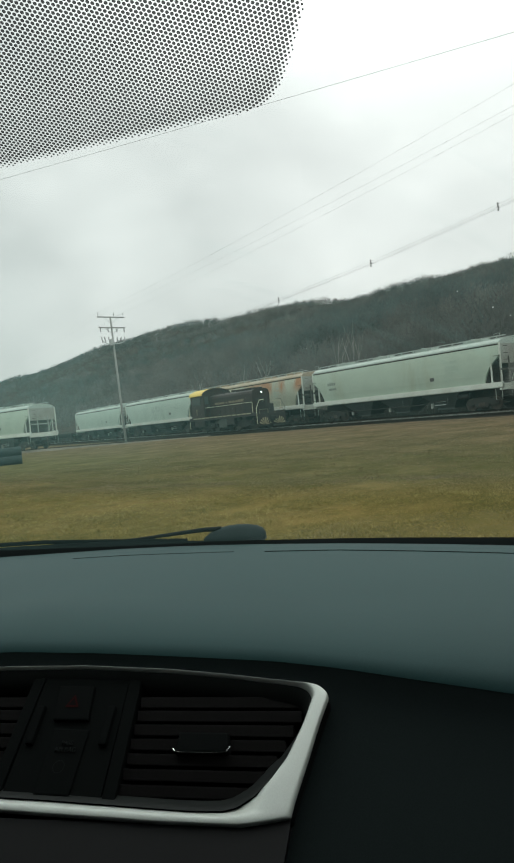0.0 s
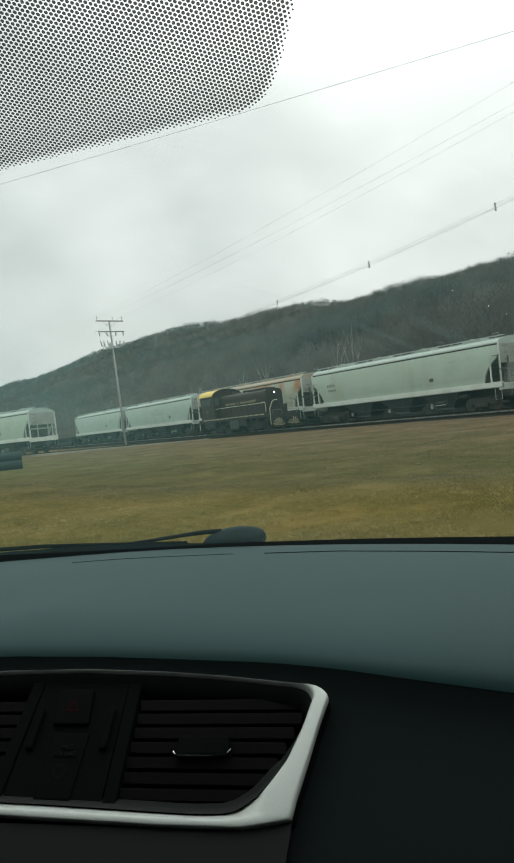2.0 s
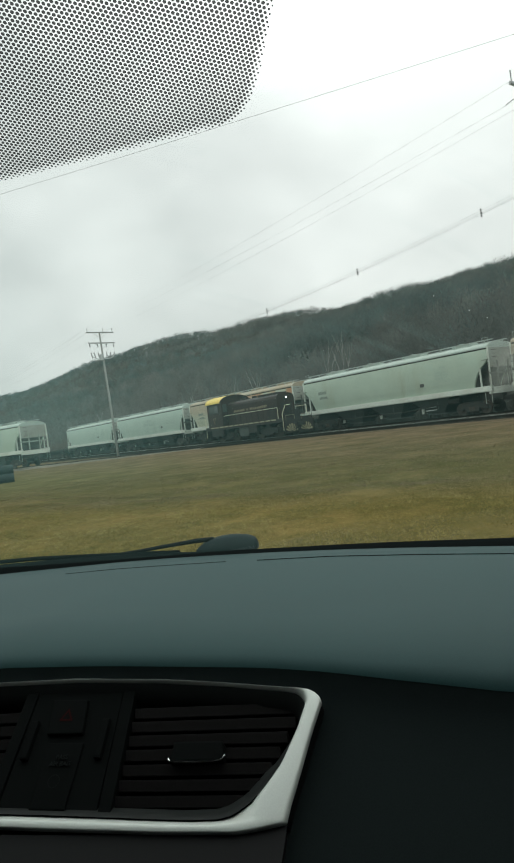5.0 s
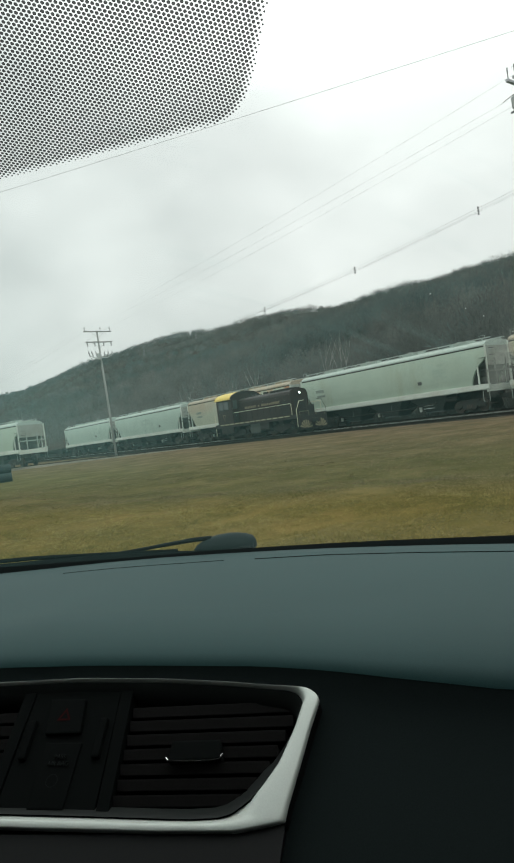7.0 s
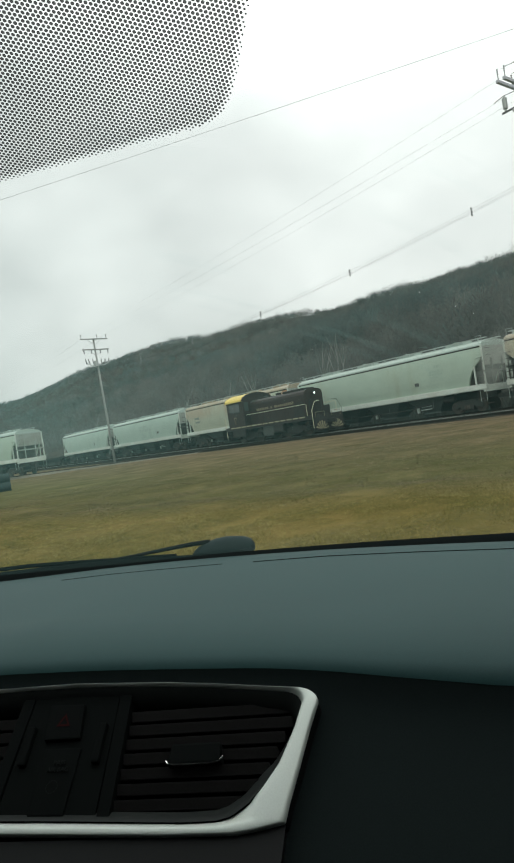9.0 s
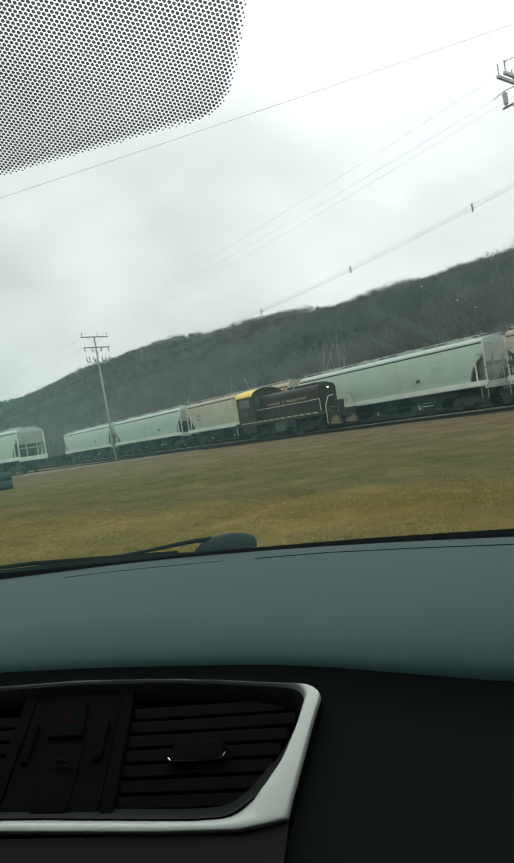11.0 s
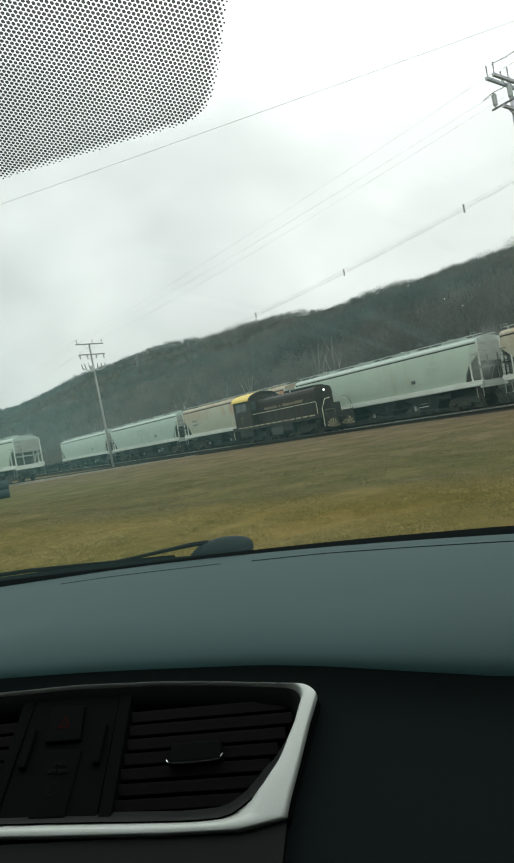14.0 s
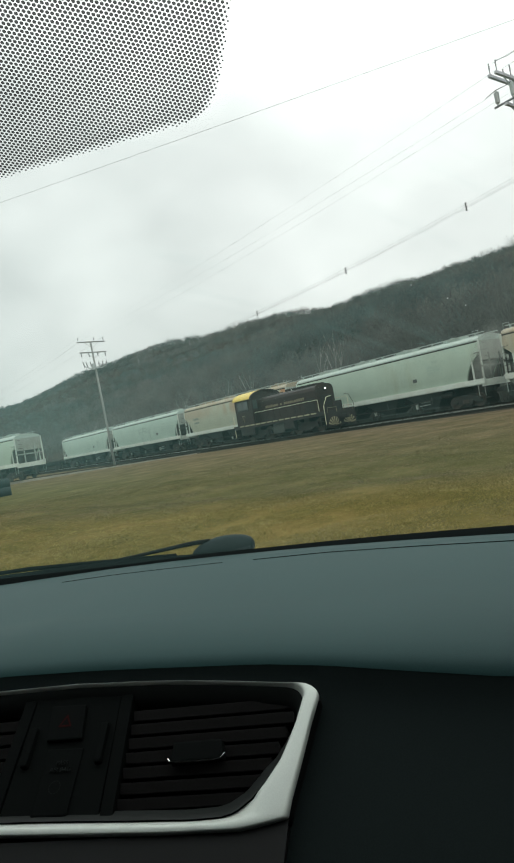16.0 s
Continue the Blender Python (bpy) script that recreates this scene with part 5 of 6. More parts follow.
def build_pole(x, y, top, label, heavy, lean=0.0):
    """A wooden distribution pole with crossarms across the line, which runs along x."""
    base = ground_z(x, y) - 0.1
    H = top - base
    po = new("utility_pole")
    tagged(po, label, "utility pole", group="poles along the tracks")
    wood = M_WOODP if heavy else M_WOOD
    part("mast", Shape().tube([(0, 0, -0.6), (0, 0, H * 0.5), (0, 0, H + (0.25 if heavy else 0.10))], 0.135, 14, 0.09), wood, po, smooth=True)
    po.matrix_basis = pose(x, y, base, 0, lean, 0)
    if heavy:
        # twin top arm with tall thin pins
        for xa in (-0.16, 0.16):
            part("crossarm", Shape().box(xa - 0.06, xa + 0.06, -1.55, 1.55, H - 0.065, H + 0.065), wood, po, bevel=0.01)
            for yy in (-1.42, -0.30, 1.42):
                pin(po, xa, yy, H + 0.06, 0.56, 0.032)
        for s in (-1, 1):
            part("arm_brace", Shape().tube([(0.18, s * 0.95, H - 0.06), (0.12, s * 0.05, H - 0.75)], 0.022, 6), M_TANK, po)
        # lower arm that carries a steel bar along the line at each end, with two arresters on it
        zl = H - 1.30
        part("crossarm", Shape().box(0.10, 0.22, -1.12, 1.12, zl - 0.06, zl + 0.06), wood, po, bevel=0.01)
        for s in (-1, 1):
            part("arm_brace", Shape().tube([(0.14, s * 0.62, zl - 0.06), (0.14, s * 0.36, zl - 0.20), (0.13, s * 0.10, zl - 0.52)], 0.035, 8), wood, po)
            bar = part("steel_bar", Shape().box(-0.42, 0.74, s * 1.02 - 0.035, s * 1.02 + 0.035, zl + 0.065, zl + 0.135), M_WIRE, po)
            for xa in (-0.24, 0.50):
                c = Shape().tube([(xa, s * 1.02, zl + 0.13), (xa, s * 1.02, zl + 0.24)], 0.05, 10)
                c.tube([(xa, s * 1.02, zl + 0.24), (xa, s * 1.02, zl + 0.30), (xa, s * 1.02, zl + 0.70)], 0.095, 14, 0.11)
                c.tube([(xa, s * 1.02, zl + 0.70), (xa, s * 1.02, zl + 0.80)], 0.06, 10, 0.03)
                part("arrester", c, M_TANK, bar, "pale grey arrester")
            part("jumper", Shape().tube([(-0.75, s * 1.02, zl + 0.72), (-0.24, s * 1.02, zl + 0.82), (0.18, s * 1.02, zl + 0.78), (0.50, s * 1.02, zl + 0.82)], 0.016, 6), M_WIRE, po)
        part("jumper", Shape().tube([(0.2, -1.42, H + 0.50), (0.75, -1.40, H + 0.42), (1.5, -1.40, H + 0.46)], 0.012, 6), M_WIRE, po)
        part("cable_bracket", Shape().tube([(0, 0, H - 4.1), (0, -0.55, H - 3.95), (0, -0.6, H - 4.05)], 0.035, 6), M_TANK, po)
        return po, base
    for dz, half in ((0.0, 1.55), (-1.15, 1.5)):
        part("crossarm", Shape().box(0.10, 0.22, -half, half, H + dz - 0.055, H + dz + 0.055), wood, po, bevel=0.01)
        for s in (-1, 1):
            part("arm_brace", Shape().tube([(0.12, s * 0.75, H + dz - 0.06), (0.12, s * 0.05, H + dz - 0.65)], 0.02, 6), M_TANK, po)
    for yy in (-1.42, 0.35, 1.42):
        pin(po, 0.16, yy, H + 0.05, 0.46, 0.055)
    for yy in (-1.35, -0.5, 0.5, 1.35):
        hang = Shape().tube([(0.16, yy, H - 1.2), (0.16, yy, H - 1.28)], 0.03, 6)
        for k in range(4):
            hang.tube([(0.16, yy, H - 1.28 - 0.09 * k), (0.16, yy, H - 1.33 - 0.09 * k)], 0.07, 10)
        part("hanging_insulator", hang, M_INSUL, po)
    # a bracket with cut-outs and arresters in two leaning clusters
    zb = H - 2.75
    part("equipment_bracket", Shape().tube([(0.1, -1.25, zb + 0.15), (0.1, -0.7, zb - 0.12), (0.1, 0.7, zb - 0.12), (0.1, 1.25, zb + 0.15)], 0.05, 6), M_TANK, po)
    for yy, tilt in ((-1.22, -0.10), (-0.86, -0.14), (-0.46, -0.06), (0.42, 0.05), (0.80, 0.12), (1.2, 0.16)):
        c = Shape().tube([(0.1, yy, zb - 0.05), (0.1, yy + tilt, zb + 0.62)], 0.035, 8)
        for k in range(4):
            u = 0.25 + 0.17 * k
            c.tube([(0.1, yy + tilt * u, zb + 0.67 * u - 0.05), (0.1, yy + tilt * u, zb + 0.67 * u)], 0.075, 8)
        part("cut_out", c, M_INSUL, po)
    part("junction_box", Shape().tube([(0.32, -0.30, zb - 0.30), (0.32, -0.30, zb + 0.30)], 0.20, 14), M_TANK, po, bevel=0.02)
    return po, base


def sag_line(a, b, sag, n=24):
    a, b = Vector(a), Vector(b)
    return [a.lerp(b, i / n) - Vector((0, 0, sag * 4 * (i / n) * (1 - i / n))) for i in range(n + 1)]


def wire(a, b, sag, r, label, name="overhead_wire", material=None):
    ob = part(name, Shape().tube(sag_line(a, b, sag), r, 5), material or M_WIRE)
    return tagged(ob, label, "power line", group="overhead wires", kind="structure")


P1, P2, P0 = (-64.2, 28.0, 13.62), (-14.35, 28.0, 14.75), (-125.0, 28.0, 12.8)
build_pole(P1[0] + 0.9, P1[1], P1[2], "weathered leaning wooden utility pole with two crossarms beside the track", False, -3.9)
build_pole(*P2, "tall utility pole with heavy double crossarms near the field", True)
build_pole(*P0, "distant wooden utility pole further along the tracks", False)
build_pole(36.0, 28.0, 15.6, "wooden utility pole further along the tracks", True)
ENDS = [(-1.42, 0.48), (-0.55, 0.48), (1.42, 0.48)]
for p, q, sg in ((P0, P1, 0.6), (P2, (36.0, 28.0, 15.6), 0.5)):
    for dy, dz in ENDS:
        wire((p[0], p[1] + dy, p[2] + dz), (q[0], q[1] + dy, q[2] + dz), sg, 0.006, "thin aluminium conductor between the poles")
for (dy, dz), (ey, ez) in zip(ENDS, ((-1.42, 0.12), (-1.35, -0.75), (-0.5, -0.68))):
    wire((P1[0], P1[1] + dy, P1[2] + dz), (P2[0], P2[1] + ey, P2[2] + ez), 0.35, 0.0042, "thin aluminium conductor between the poles")
# a bundled cable with spacers, lower on the poles
for k, (dy, dz) in enumerate(((0, 0.0), (0.10, -0.16), (-0.10, -0.16))):
    wire((P1[0], P1[1] + dy, 10.35 + dz), (P2[0], P2[1] + dy, 10.72 + dz), 1.05, 0.0058 if k else 0.0045, "bundled aerial cable hung below the crossarms", "aerial_cable", M_CABLE)
    wire((P0[0], P0[1] + dy, 9.4 + dz), (P1[0], P1[1] + dy, 10.35 + dz), 1.0, 0.007, "bundled aerial cable hung below the crossarms", "aerial_cable", M_CABLE)
    wire((P2[0], P2[1] + dy, 10.72 + dz), (36.0, 28.0 + dy, 11.5 + dz), 1.0, 0.007, "bundled aerial cable hung below the crossarms", "aerial_cable", M_CABLE)
cable = sag_line((P1[0], P1[1], 10.35), (P2[0], P2[1], 10.72), 1.05, 200)
for x in (-17.5, -26.04, -34.95, -44.5, -54.0):
    p = min(cable, key=lambda q: abs(q.x - x))
    sp = Shape().tube([(0, 0, 0.16), (0, 0, -0.12)], 0.035, 6)
    sp.tube([(0, 0, -0.10), (0, 0.13, -0.24)], 0.04, 6)
    sp.tube([(0, 0, -0.10), (0, -0.13, -0.24)], 0.04, 6)
    sp.box(-0.05, 0.05, -0.08, 0.08, 0.0, 0.08)
    sp.tube([(0, 0, -0.2), (0, 0, -0.5)], 0.03, 6)
    sp.box(-0.04, 0.04, -0.07, 0.07, -0.52, -0.38)
    ob = part("cable_spacer", sp, M_INSUL)
    ob.matrix_basis = pose(*p) @ Matrix.Scale(0.62, 4)
    tagged(ob, "small dark spacer clamped on the aerial cable", "line hardware", group="cable spacers", kind="structure")
# a service wire that crosses high over the field
wire((-57.0, 6.2, 20.0), (0.0, 34.9, 16.4), 0.15, 0.009, "single thin service wire high over the field")


# ---- pale bare trees behind the hoppers ----
def bare_tree(seed, height, forks, bark):
    rng = random.Random(seed)
    tr = new("tree")
    tagged(tr, "tall bare winter tree with a pale trunk behind the hoppers", "tree", group="pale trees below the ridge")
    trunk, limbs, twigs = Shape(), Shape(), Shape()

    def grow(p, d, length, r, level, sh):
        pts = [p]
        for k in range(4):
            d = (d + Vector((rng.uniform(-0.12, 0.12), rng.uniform(-0.12, 0.12), 0.05))).normalized()
            pts.append(pts[-1] + d * length / 4)
        sh.tube(pts, r, 6 if level < 2 else 4, r * 0.25, cap=False)
        if level < 3:
            for k in range(4 if level else 9):
                i = rng.choice((1, 2, 3, 4))
                a = rng.random() * math.tau
                side = Vector((math.cos(a), math.sin(a), rng.uniform(1.5, 2.6))).normalized()
                grow(pts[i], (d * 0.5 + side).normalized(), length * rng.uniform(0.32, 0.5), r * 0.40, level + 1, limbs if level < 1 else twigs)
    for k in range(forks):
        a = math.tau * k / forks + rng.random()
        lean = 0.02 if forks == 1 else 0.05
        grow(Vector((0.1 * k, 0, -0.4)), Vector((math.cos(a) * lean, math.sin(a) * lean, 1)).normalized(), height * rng.uniform(0.72, 0.85), 0.066, 0, trunk)
    part("trunk", trunk, bark, tr, fix=False)
    part("limb", limbs, bark, tr, fix=False)
    part("twigs", twigs, M_TWIGG, tr, fix=False)
    return tr


for i, (x, y, hgt, forks) in enumerate(((-48.0, 46.0, 8.6, 3), (-46.5, 46.6, 7.6, 1), (-65.2, 46.0, 8.2, 1), (-63.3, 46.8, 7.4, 2), (-60.4, 46.2, 7.6, 1),
                                        (-76.1, 46.0, 7.4, 1), (-153.5, 46.0, 10.5, 3), (-109.0, 46.0, 6.8, 1), (-79.2, 47.0, 6.8, 1))):
    t = bare_tree(20 + i, hgt, forks, M_BIRCH)
    t.matrix_basis = pose(x, y, max(0.2, hill_z(x, y)) - 0.1, 0, 0, 40 * i)


# ---- stacked drain pipes by the siding ----
def build_pipe(p, turn, r=0.25, length=5.0):
    n, m = 60, 16
    rows = []
    for i in range(n + 1):
        rr = r * (1 + 0.035 * math.cos(i * math.pi))
        rows.append([(-length * i / n, rr * math.cos(k * math.tau / m), r + rr * math.sin(k * math.tau / m)) for k in range(m + 1)])
    inner = [[(x, y * 0.88, r + (z - r) * 0.88) for x, y, z in row] for row in (rows[0], rows[8])]
    sh = Shape().grid(rows)
    sh.grid(inner)
    sh.grid([rows[0], inner[0]])
    ob = part("drain_pipe", sh, M_PIPE, smooth=True, fix=False)
    ob.matrix_basis = pose(*p, 0, 0, turn)
    return tagged(ob, "thick black ribbed plastic drain pipe lying in a stack", "pipe", group="stacked drain pipes")


PX, PY = -35.6, 9.6
for dx, dz in ((0.0, 0.0), (0.53, 0.0), (0.22, 0.47)):
    gz = ground_z(PX, PY) - 0.02
    build_pipe((PX - dx * 0.97, PY + dx * 0.25, gz + dz), 75)


# ---- the parked car ----
# Car space: x to the right, y ahead, z up from the ground; EY is the height from which the heights below were taken.
EY = 1.15
CAR = new("car")
tagged(CAR, "dark grey parked sedan with a black dashboard and silver vent trim", "car")
CAR.matrix_basis = pose(0, 0, 0.15, 0, 0, 42.5)
MID = -0.308                                   # the car's centre line
FAR = [(-1.05, 0.99), (-0.732, 1.046), (-0.519, 1.062), (-0.412, 1.060), (-0.307, 1.049), (-0.207, 1.033), (-0.113, 1.014), (-0.025, 0.991), (0.056, 0.967), (0.154, 0.934), (0.45, 0.80)]
LIPZ = [(-1.05, -0.232), (-0.6, -0.210), (-0.40, -0.2035), (-0.30, -0.2055), (-0.236, -0.2078), (-0.1355, -0.2118), (-0.0794, -0.2161), (-0.0225, -0.2222), (0.0593, -0.2307), (0.45, -0.255)]


def panel_y(z):
    """Where the sloping front of the dashboard lies at a height."""
    return 0.802 + 1.28 * z


def lip_ease(x):
    u = min(1.0, max(0.0, (abs(x - MID) - 0.20) / 0.18))
    return u * u * (3 - 2 * u)


def lip_drop(x):
    """How far the front edge of the dashboard rounds over: little above the vents, more before the seats."""
    return 0.020 + 0.010 * lip_ease(x)


def lip_run(x):
    return 0.085 + 0.035 * lip_ease(x)


def dash_z(x, far, lip, lz, y):
    """The height of the gently crowned dashboard top."""
    u = (y - far) / (lip + lip_run(x) - far)
    return -0.212 + (lz + lip_drop(x) + 0.212) * u * u + 0.006 * math.sin(math.pi * u)


def build_dashboard():
    rows = []
    for i in range(75):
        x = -1.06 + 1.5 * i / 74
        far, lz = curve_at(FAR, x), curve_at(LIPZ, x)
        lip = panel_y(lz)
        row = [(far + 0.05, -0.26), (far + 0.012, -0.222), (far, -0.212)]
        for k in range(1, 12):
            u = k / 12
            row.append((far + (lip + lip_run(x) - far) * u, dash_z(x, far, lip, lz, far + (lip + lip_run(x) - far) * u)))
        end = panel_y(lz) + 0.001
        for k in range(8):
            a = math.pi / 2 * k / 7
            row.append((lip + lip_run(x) + (end - lip - lip_run(x)) * math.sin(a), lz + lip_drop(x) * math.cos(a)))
        rows.append([(x, y, z + EY) for y, z in row])
    return part("dashboard", Shape().grid(rows), M_DASH, CAR, "charcoal grained vinyl dashboard top with a teal light cast painted in", smooth=True)


def on_panel(r, s, lift=0.0):
    """A point on the vent panel: across, up the slope from its upper right corner, and out towards the seats."""
    k = math.hypot(1, 1.28)
    z = -0.228 + s / k
    y = panel_y(z)
    return (r, y - lift / k, z + lift * 1.28 / k + EY)


def mirrored(pts):
    """A closed loop from its right half, top centre to bottom centre."""
    return pts + [(2 * MID - r, s + 0.055 * (r - MID)) for r, s in pts[-2:0:-1]]


OUT_TOP = [(-0.308, 0.0215), (-0.226, 0.017), (-0.174, 0.012), (-0.125, 0.006), (-0.1035, 0.0037)]
OUT_CORNER = [(-0.1005, 0.0033), (-0.0955, 0.0023), (-0.0905, 0.0000), (-0.0866, -0.0034), (-0.0850, -0.0070)]
OUT_RIGHT = [(-0.0852, -0.0095), (-0.092, -0.030), (-0.100, -0.059), (-0.108, -0.086), (-0.1105, -0.0975)]
OUT_LOW = [(-0.1115, -0.0985), (-0.128, -0.102), (-0.144, -0.1048), (-0.203, -0.105), (-0.308, -0.1025)]
IN_TOP = [(-0.308, 0.0195), (-0.226, 0.0150), (-0.174, 0.0100), (-0.125, 0.0038), (-0.116, 0.0025)]
IN_CORNER = [(-0.1130, 0.0021), (-0.1085, 0.0010), (-0.1040, -0.0010), (-0.1008, -0.0040), (-0.0990, -0.0078)]
IN_RIGHT = [(-0.0992, -0.0105), (-0.105, -0.030), (-0.117, -0.057), (-0.129, -0.073), (-0.139, -0.084), (-0.149, -0.0905)]
IN_LOW = [(-0.153, -0.0925), (-0.162, -0.0948), (-0.185, -0.0955), (-0.204, -0.095), (-0.308, -0.0915)]


def half_loop(*segments):
    out = []
    for seg, n in zip(segments, (22, 8, 16, 18)):
        out += [(p.x, p.y) for p in along([(a, b, 0) for a, b in seg], n)]
    return out


FASCIA_EDGE = [(-0.30, -0.131), (-0.135, -0.1185), (-0.0975, -0.1125), (-0.086, -0.1100), (-0.059, -0.1020), (-0.030, -0.0940), (-0.008, -0.0870), (0.02, -0.0860), (0.05, -0.0860)]


def lip_s(r):
    """The slope coordinate just under the lip of the dashboard."""
    return (curve_at(LIPZ, r) + 0.0005 + 0.228) * math.hypot(1, 1.28)


def fascia_lift(d, v):
    """How far the panel before the passenger stands out: hollow under the lip, then swelling towards the knees."""
    far = min(1.0, max(0.0, d / 0.26))
    return -0.001 - (0.019 - 0.007 * far) * (1 - math.exp(-v * 16.0)) * (1 - v) + 0.080 * far * v * v


def build_fascia():
    """The sloping front of the dashboard, round the vent panel, coloured dark for its shade."""
    for m in (1, -1):
        rows = []
        for j in range(25):
            v = j / 24
            row = []
            for i in range(25):
                e = curve_at(FASCIA_EDGE, lip_s(-0.09) * (1 - v) - 0.30 * v)
                x = e + (0.44 - e) * i / 24
                row.append(on_panel(x if m == 1 else 2 * MID - x, lip_s(x if m == 1 else 2 * MID - x) * (1 - v) - 0.30 * v, fascia_lift(x - e, v)))
            rows.append(row)
        part("fascia", Shape().grid(rows), M_FASCIA, CAR, "black fascia panel with shade put into its colour", smooth=True)
    rows = []
    for i in range(40):
        x = 2 * MID + 0.085 + (-2 * MID - 0.17) * i / 39
        t = curve_at([(2 * MID - a, b) for a, b in OUT_TOP[::-1]] + OUT_TOP[1:], x)
        s_k = [lip_s(x) * (1 - k / 6) + (t - 0.0005) * k / 6 for k in range(7)]
        rows.append([on_panel(x, q, fascia_lift(0.0, (lip_s(x) - q) / (lip_s(x) + 0.30))) for q in s_k])
    part("upper_fascia", Shape().grid(rows), M_FASCIA, CAR, "black strip over the vents with shade put into its colour", smooth=True)


def build_vent_panel():
    outer, inner = mirrored(half_loop(OUT_TOP, OUT_CORNER, OUT_RIGHT, OUT_LOW)), mirrored(half_loop(IN_TOP, IN_CORNER, IN_RIGHT, IN_LOW))
    n = len(outer)
    pan = Shape()
    # recessed tray behind the surround
    back = [on_panel(MID + (r - MID) * 0.97, s, -0.045) for r, s in inner]
    rim = [on_panel(r, s, 0.001) for r, s in inner]
    pan.add(rim + back, [(i, (i + 1) % n, n + (i + 1) % n, n + i) for i in range(n)] + [tuple(range(n, 2 * n))])
    panel = part("vent_panel", pan, M_BLACK, CAR, "black centre vent panel")
    ring = Shape()
    flat = [0.40] * 22 + [0.42 + 0.05 * i for i in range(8)] + [0.84] * 13 + [0.75, 0.65, 0.58] + [0.52] * 18
    dip = [0.0030] * 22 + [0.0028 - 0.0004 * i for i in range(8)] + [-0.0005] * 34
    flat, dip = flat + flat[-2:0:-1], dip + dip[-2:0:-1]
    sink = lambda d: 0.42 * max(0.0, d)          # the upper limb of the trim leans in under the lip
    steps_ = [(lambda q: 0.0, lambda d: 0.0), (lambda q: 0.0, lambda d: 0.0042), (lambda q: 0.05, lambda d: 0.0058), (lambda q: 0.11, lambda d: 0.0062),
              (lambda q: max(0.15, q - 0.10), lambda d: 0.0062 - sink(d)), (lambda q: q, lambda d: 0.0059 - 1.3 * sink(d)), (lambda q: q + 0.08, lambda d: 0.0050 - 1.4 * sink(d)), (lambda q: 1.0, lambda d: min(d, 0.0003)), (lambda q: 1.0, lambda d: -0.014)]
    v = []
    for across, lift in steps_:
        for (r0, s0), (r1, s1), q, d in zip(outer, inner, flat, dip):
            w = across(q)
            v.append(on_panel(r0 + (r1 - r0) * w, s0 + (s1 - s0) * w, lift(d)))
    f = [(k * n + i, k * n + (i + 1) % n, (k + 1) * n + (i + 1) % n, (k + 1) * n + i) for k in range(len(steps_) - 1) for i in range(n)]
    part("trim_surround", ring.add(v, f), M_SILVER, panel, "satin silver trim", smooth=True)
    skirt = [on_panel(r, s, h) for h in (0.0004, -0.030) for r, s in outer]
    part("trim_skirt", Shape().add(skirt, [(i, n + i, n + (i + 1) % n, (i + 1) % n) for i in range(n)]), M_BLACK, panel, "black side of the trim", smooth=True)
    # inner bevel from the trim down to the vents, its shade painted dark grey
    mid_r, mid_s = MID, -0.040
    bev = []
    for shrink, lift in ((0.0, 0.0022), (0.010, -0.006), (0.012, -0.020)):
        for r, s in inner:
            k = math.hypot(r - mid_r, s - mid_s)
            bev.append(on_panel(r - (r - mid_r) / k * shrink * 0.5, s - math.copysign(shrink, s - mid_s) * min(1.0, abs(s - mid_s) / 0.03), lift))
    f = [(k * n + i, k * n + (i + 1) % n, (k + 1) * n + (i + 1) % n, (k + 1) * n + i) for k in range(2) for i in range(n)]
    part("inner_bevel", Shape().add(bev, f), M_BEVEL, panel, "inner trim bevel, its shade painted dark grey", smooth=True)

    def bar(name, quad, lift0, lift1, mat, bevel=0.001, label=""):
        v = [on_panel(r, s, h) for h in (lift0, lift1) for r, s in quad]
        sh = Shape().add(v, [(3, 2, 1, 0), (4, 5, 6, 7), (0, 1, 5, 4), (1, 2, 6, 5), (2, 3, 7, 6), (3, 0, 4, 7)])
        return part(name, sh, mat, panel, label, bevel=bevel)

    for m in (1, -1):
        fx = (lambda r: r) if m == 1 else (lambda r: 2 * MID - r)
        for k, (s, rr) in enumerate(((-0.008, -0.106), (-0.020, -0.108), (-0.032, -0.114), (-0.044, -0.120), (-0.056, -0.126), (-0.068, -0.134), (-0.080, -0.146))):
            a, b = fx(-0.252), fx(rr)
            v = [on_panel(a, s + 0.0045, -0.005), on_panel(b, s + 0.0045, -0.005), on_panel(b, s + 0.006, -0.026), on_panel(a, s + 0.006, -0.026)]
            v += [on_panel(a, s - 0.0030, -0.009), on_panel(b, s - 0.0030, -0.009), on_panel(b, s + 0.0035, -0.028), on_panel(a, s + 0.0035, -0.028)]
            sh = Shape().add(v, [(0, 1, 2, 3), (7, 6, 5, 4), (0, 4, 5, 1), (1, 5, 6, 2), (2, 6, 7, 3), (3, 7, 4, 0)])
            part("vent_slat", sh, M_DARKP, panel, bevel=0.0006)
        bar("vent_tab", [(fx(-0.209), -0.053), (fx(-0.164), -0.052), (fx(-0.166), -0.036), (fx(-0.208), -0.036)], -0.012, 0.001, M_PLATE, 0.002)
        line = [on_panel(fx(r), s, 0.0015) for r, s in ((-0.2105, -0.0500), (-0.2085, -0.0522), (-0.204, -0.0530), (-0.188, -0.0533), (-0.172, -0.0528), (-0.1655, -0.0518), (-0.1625, -0.0480))]
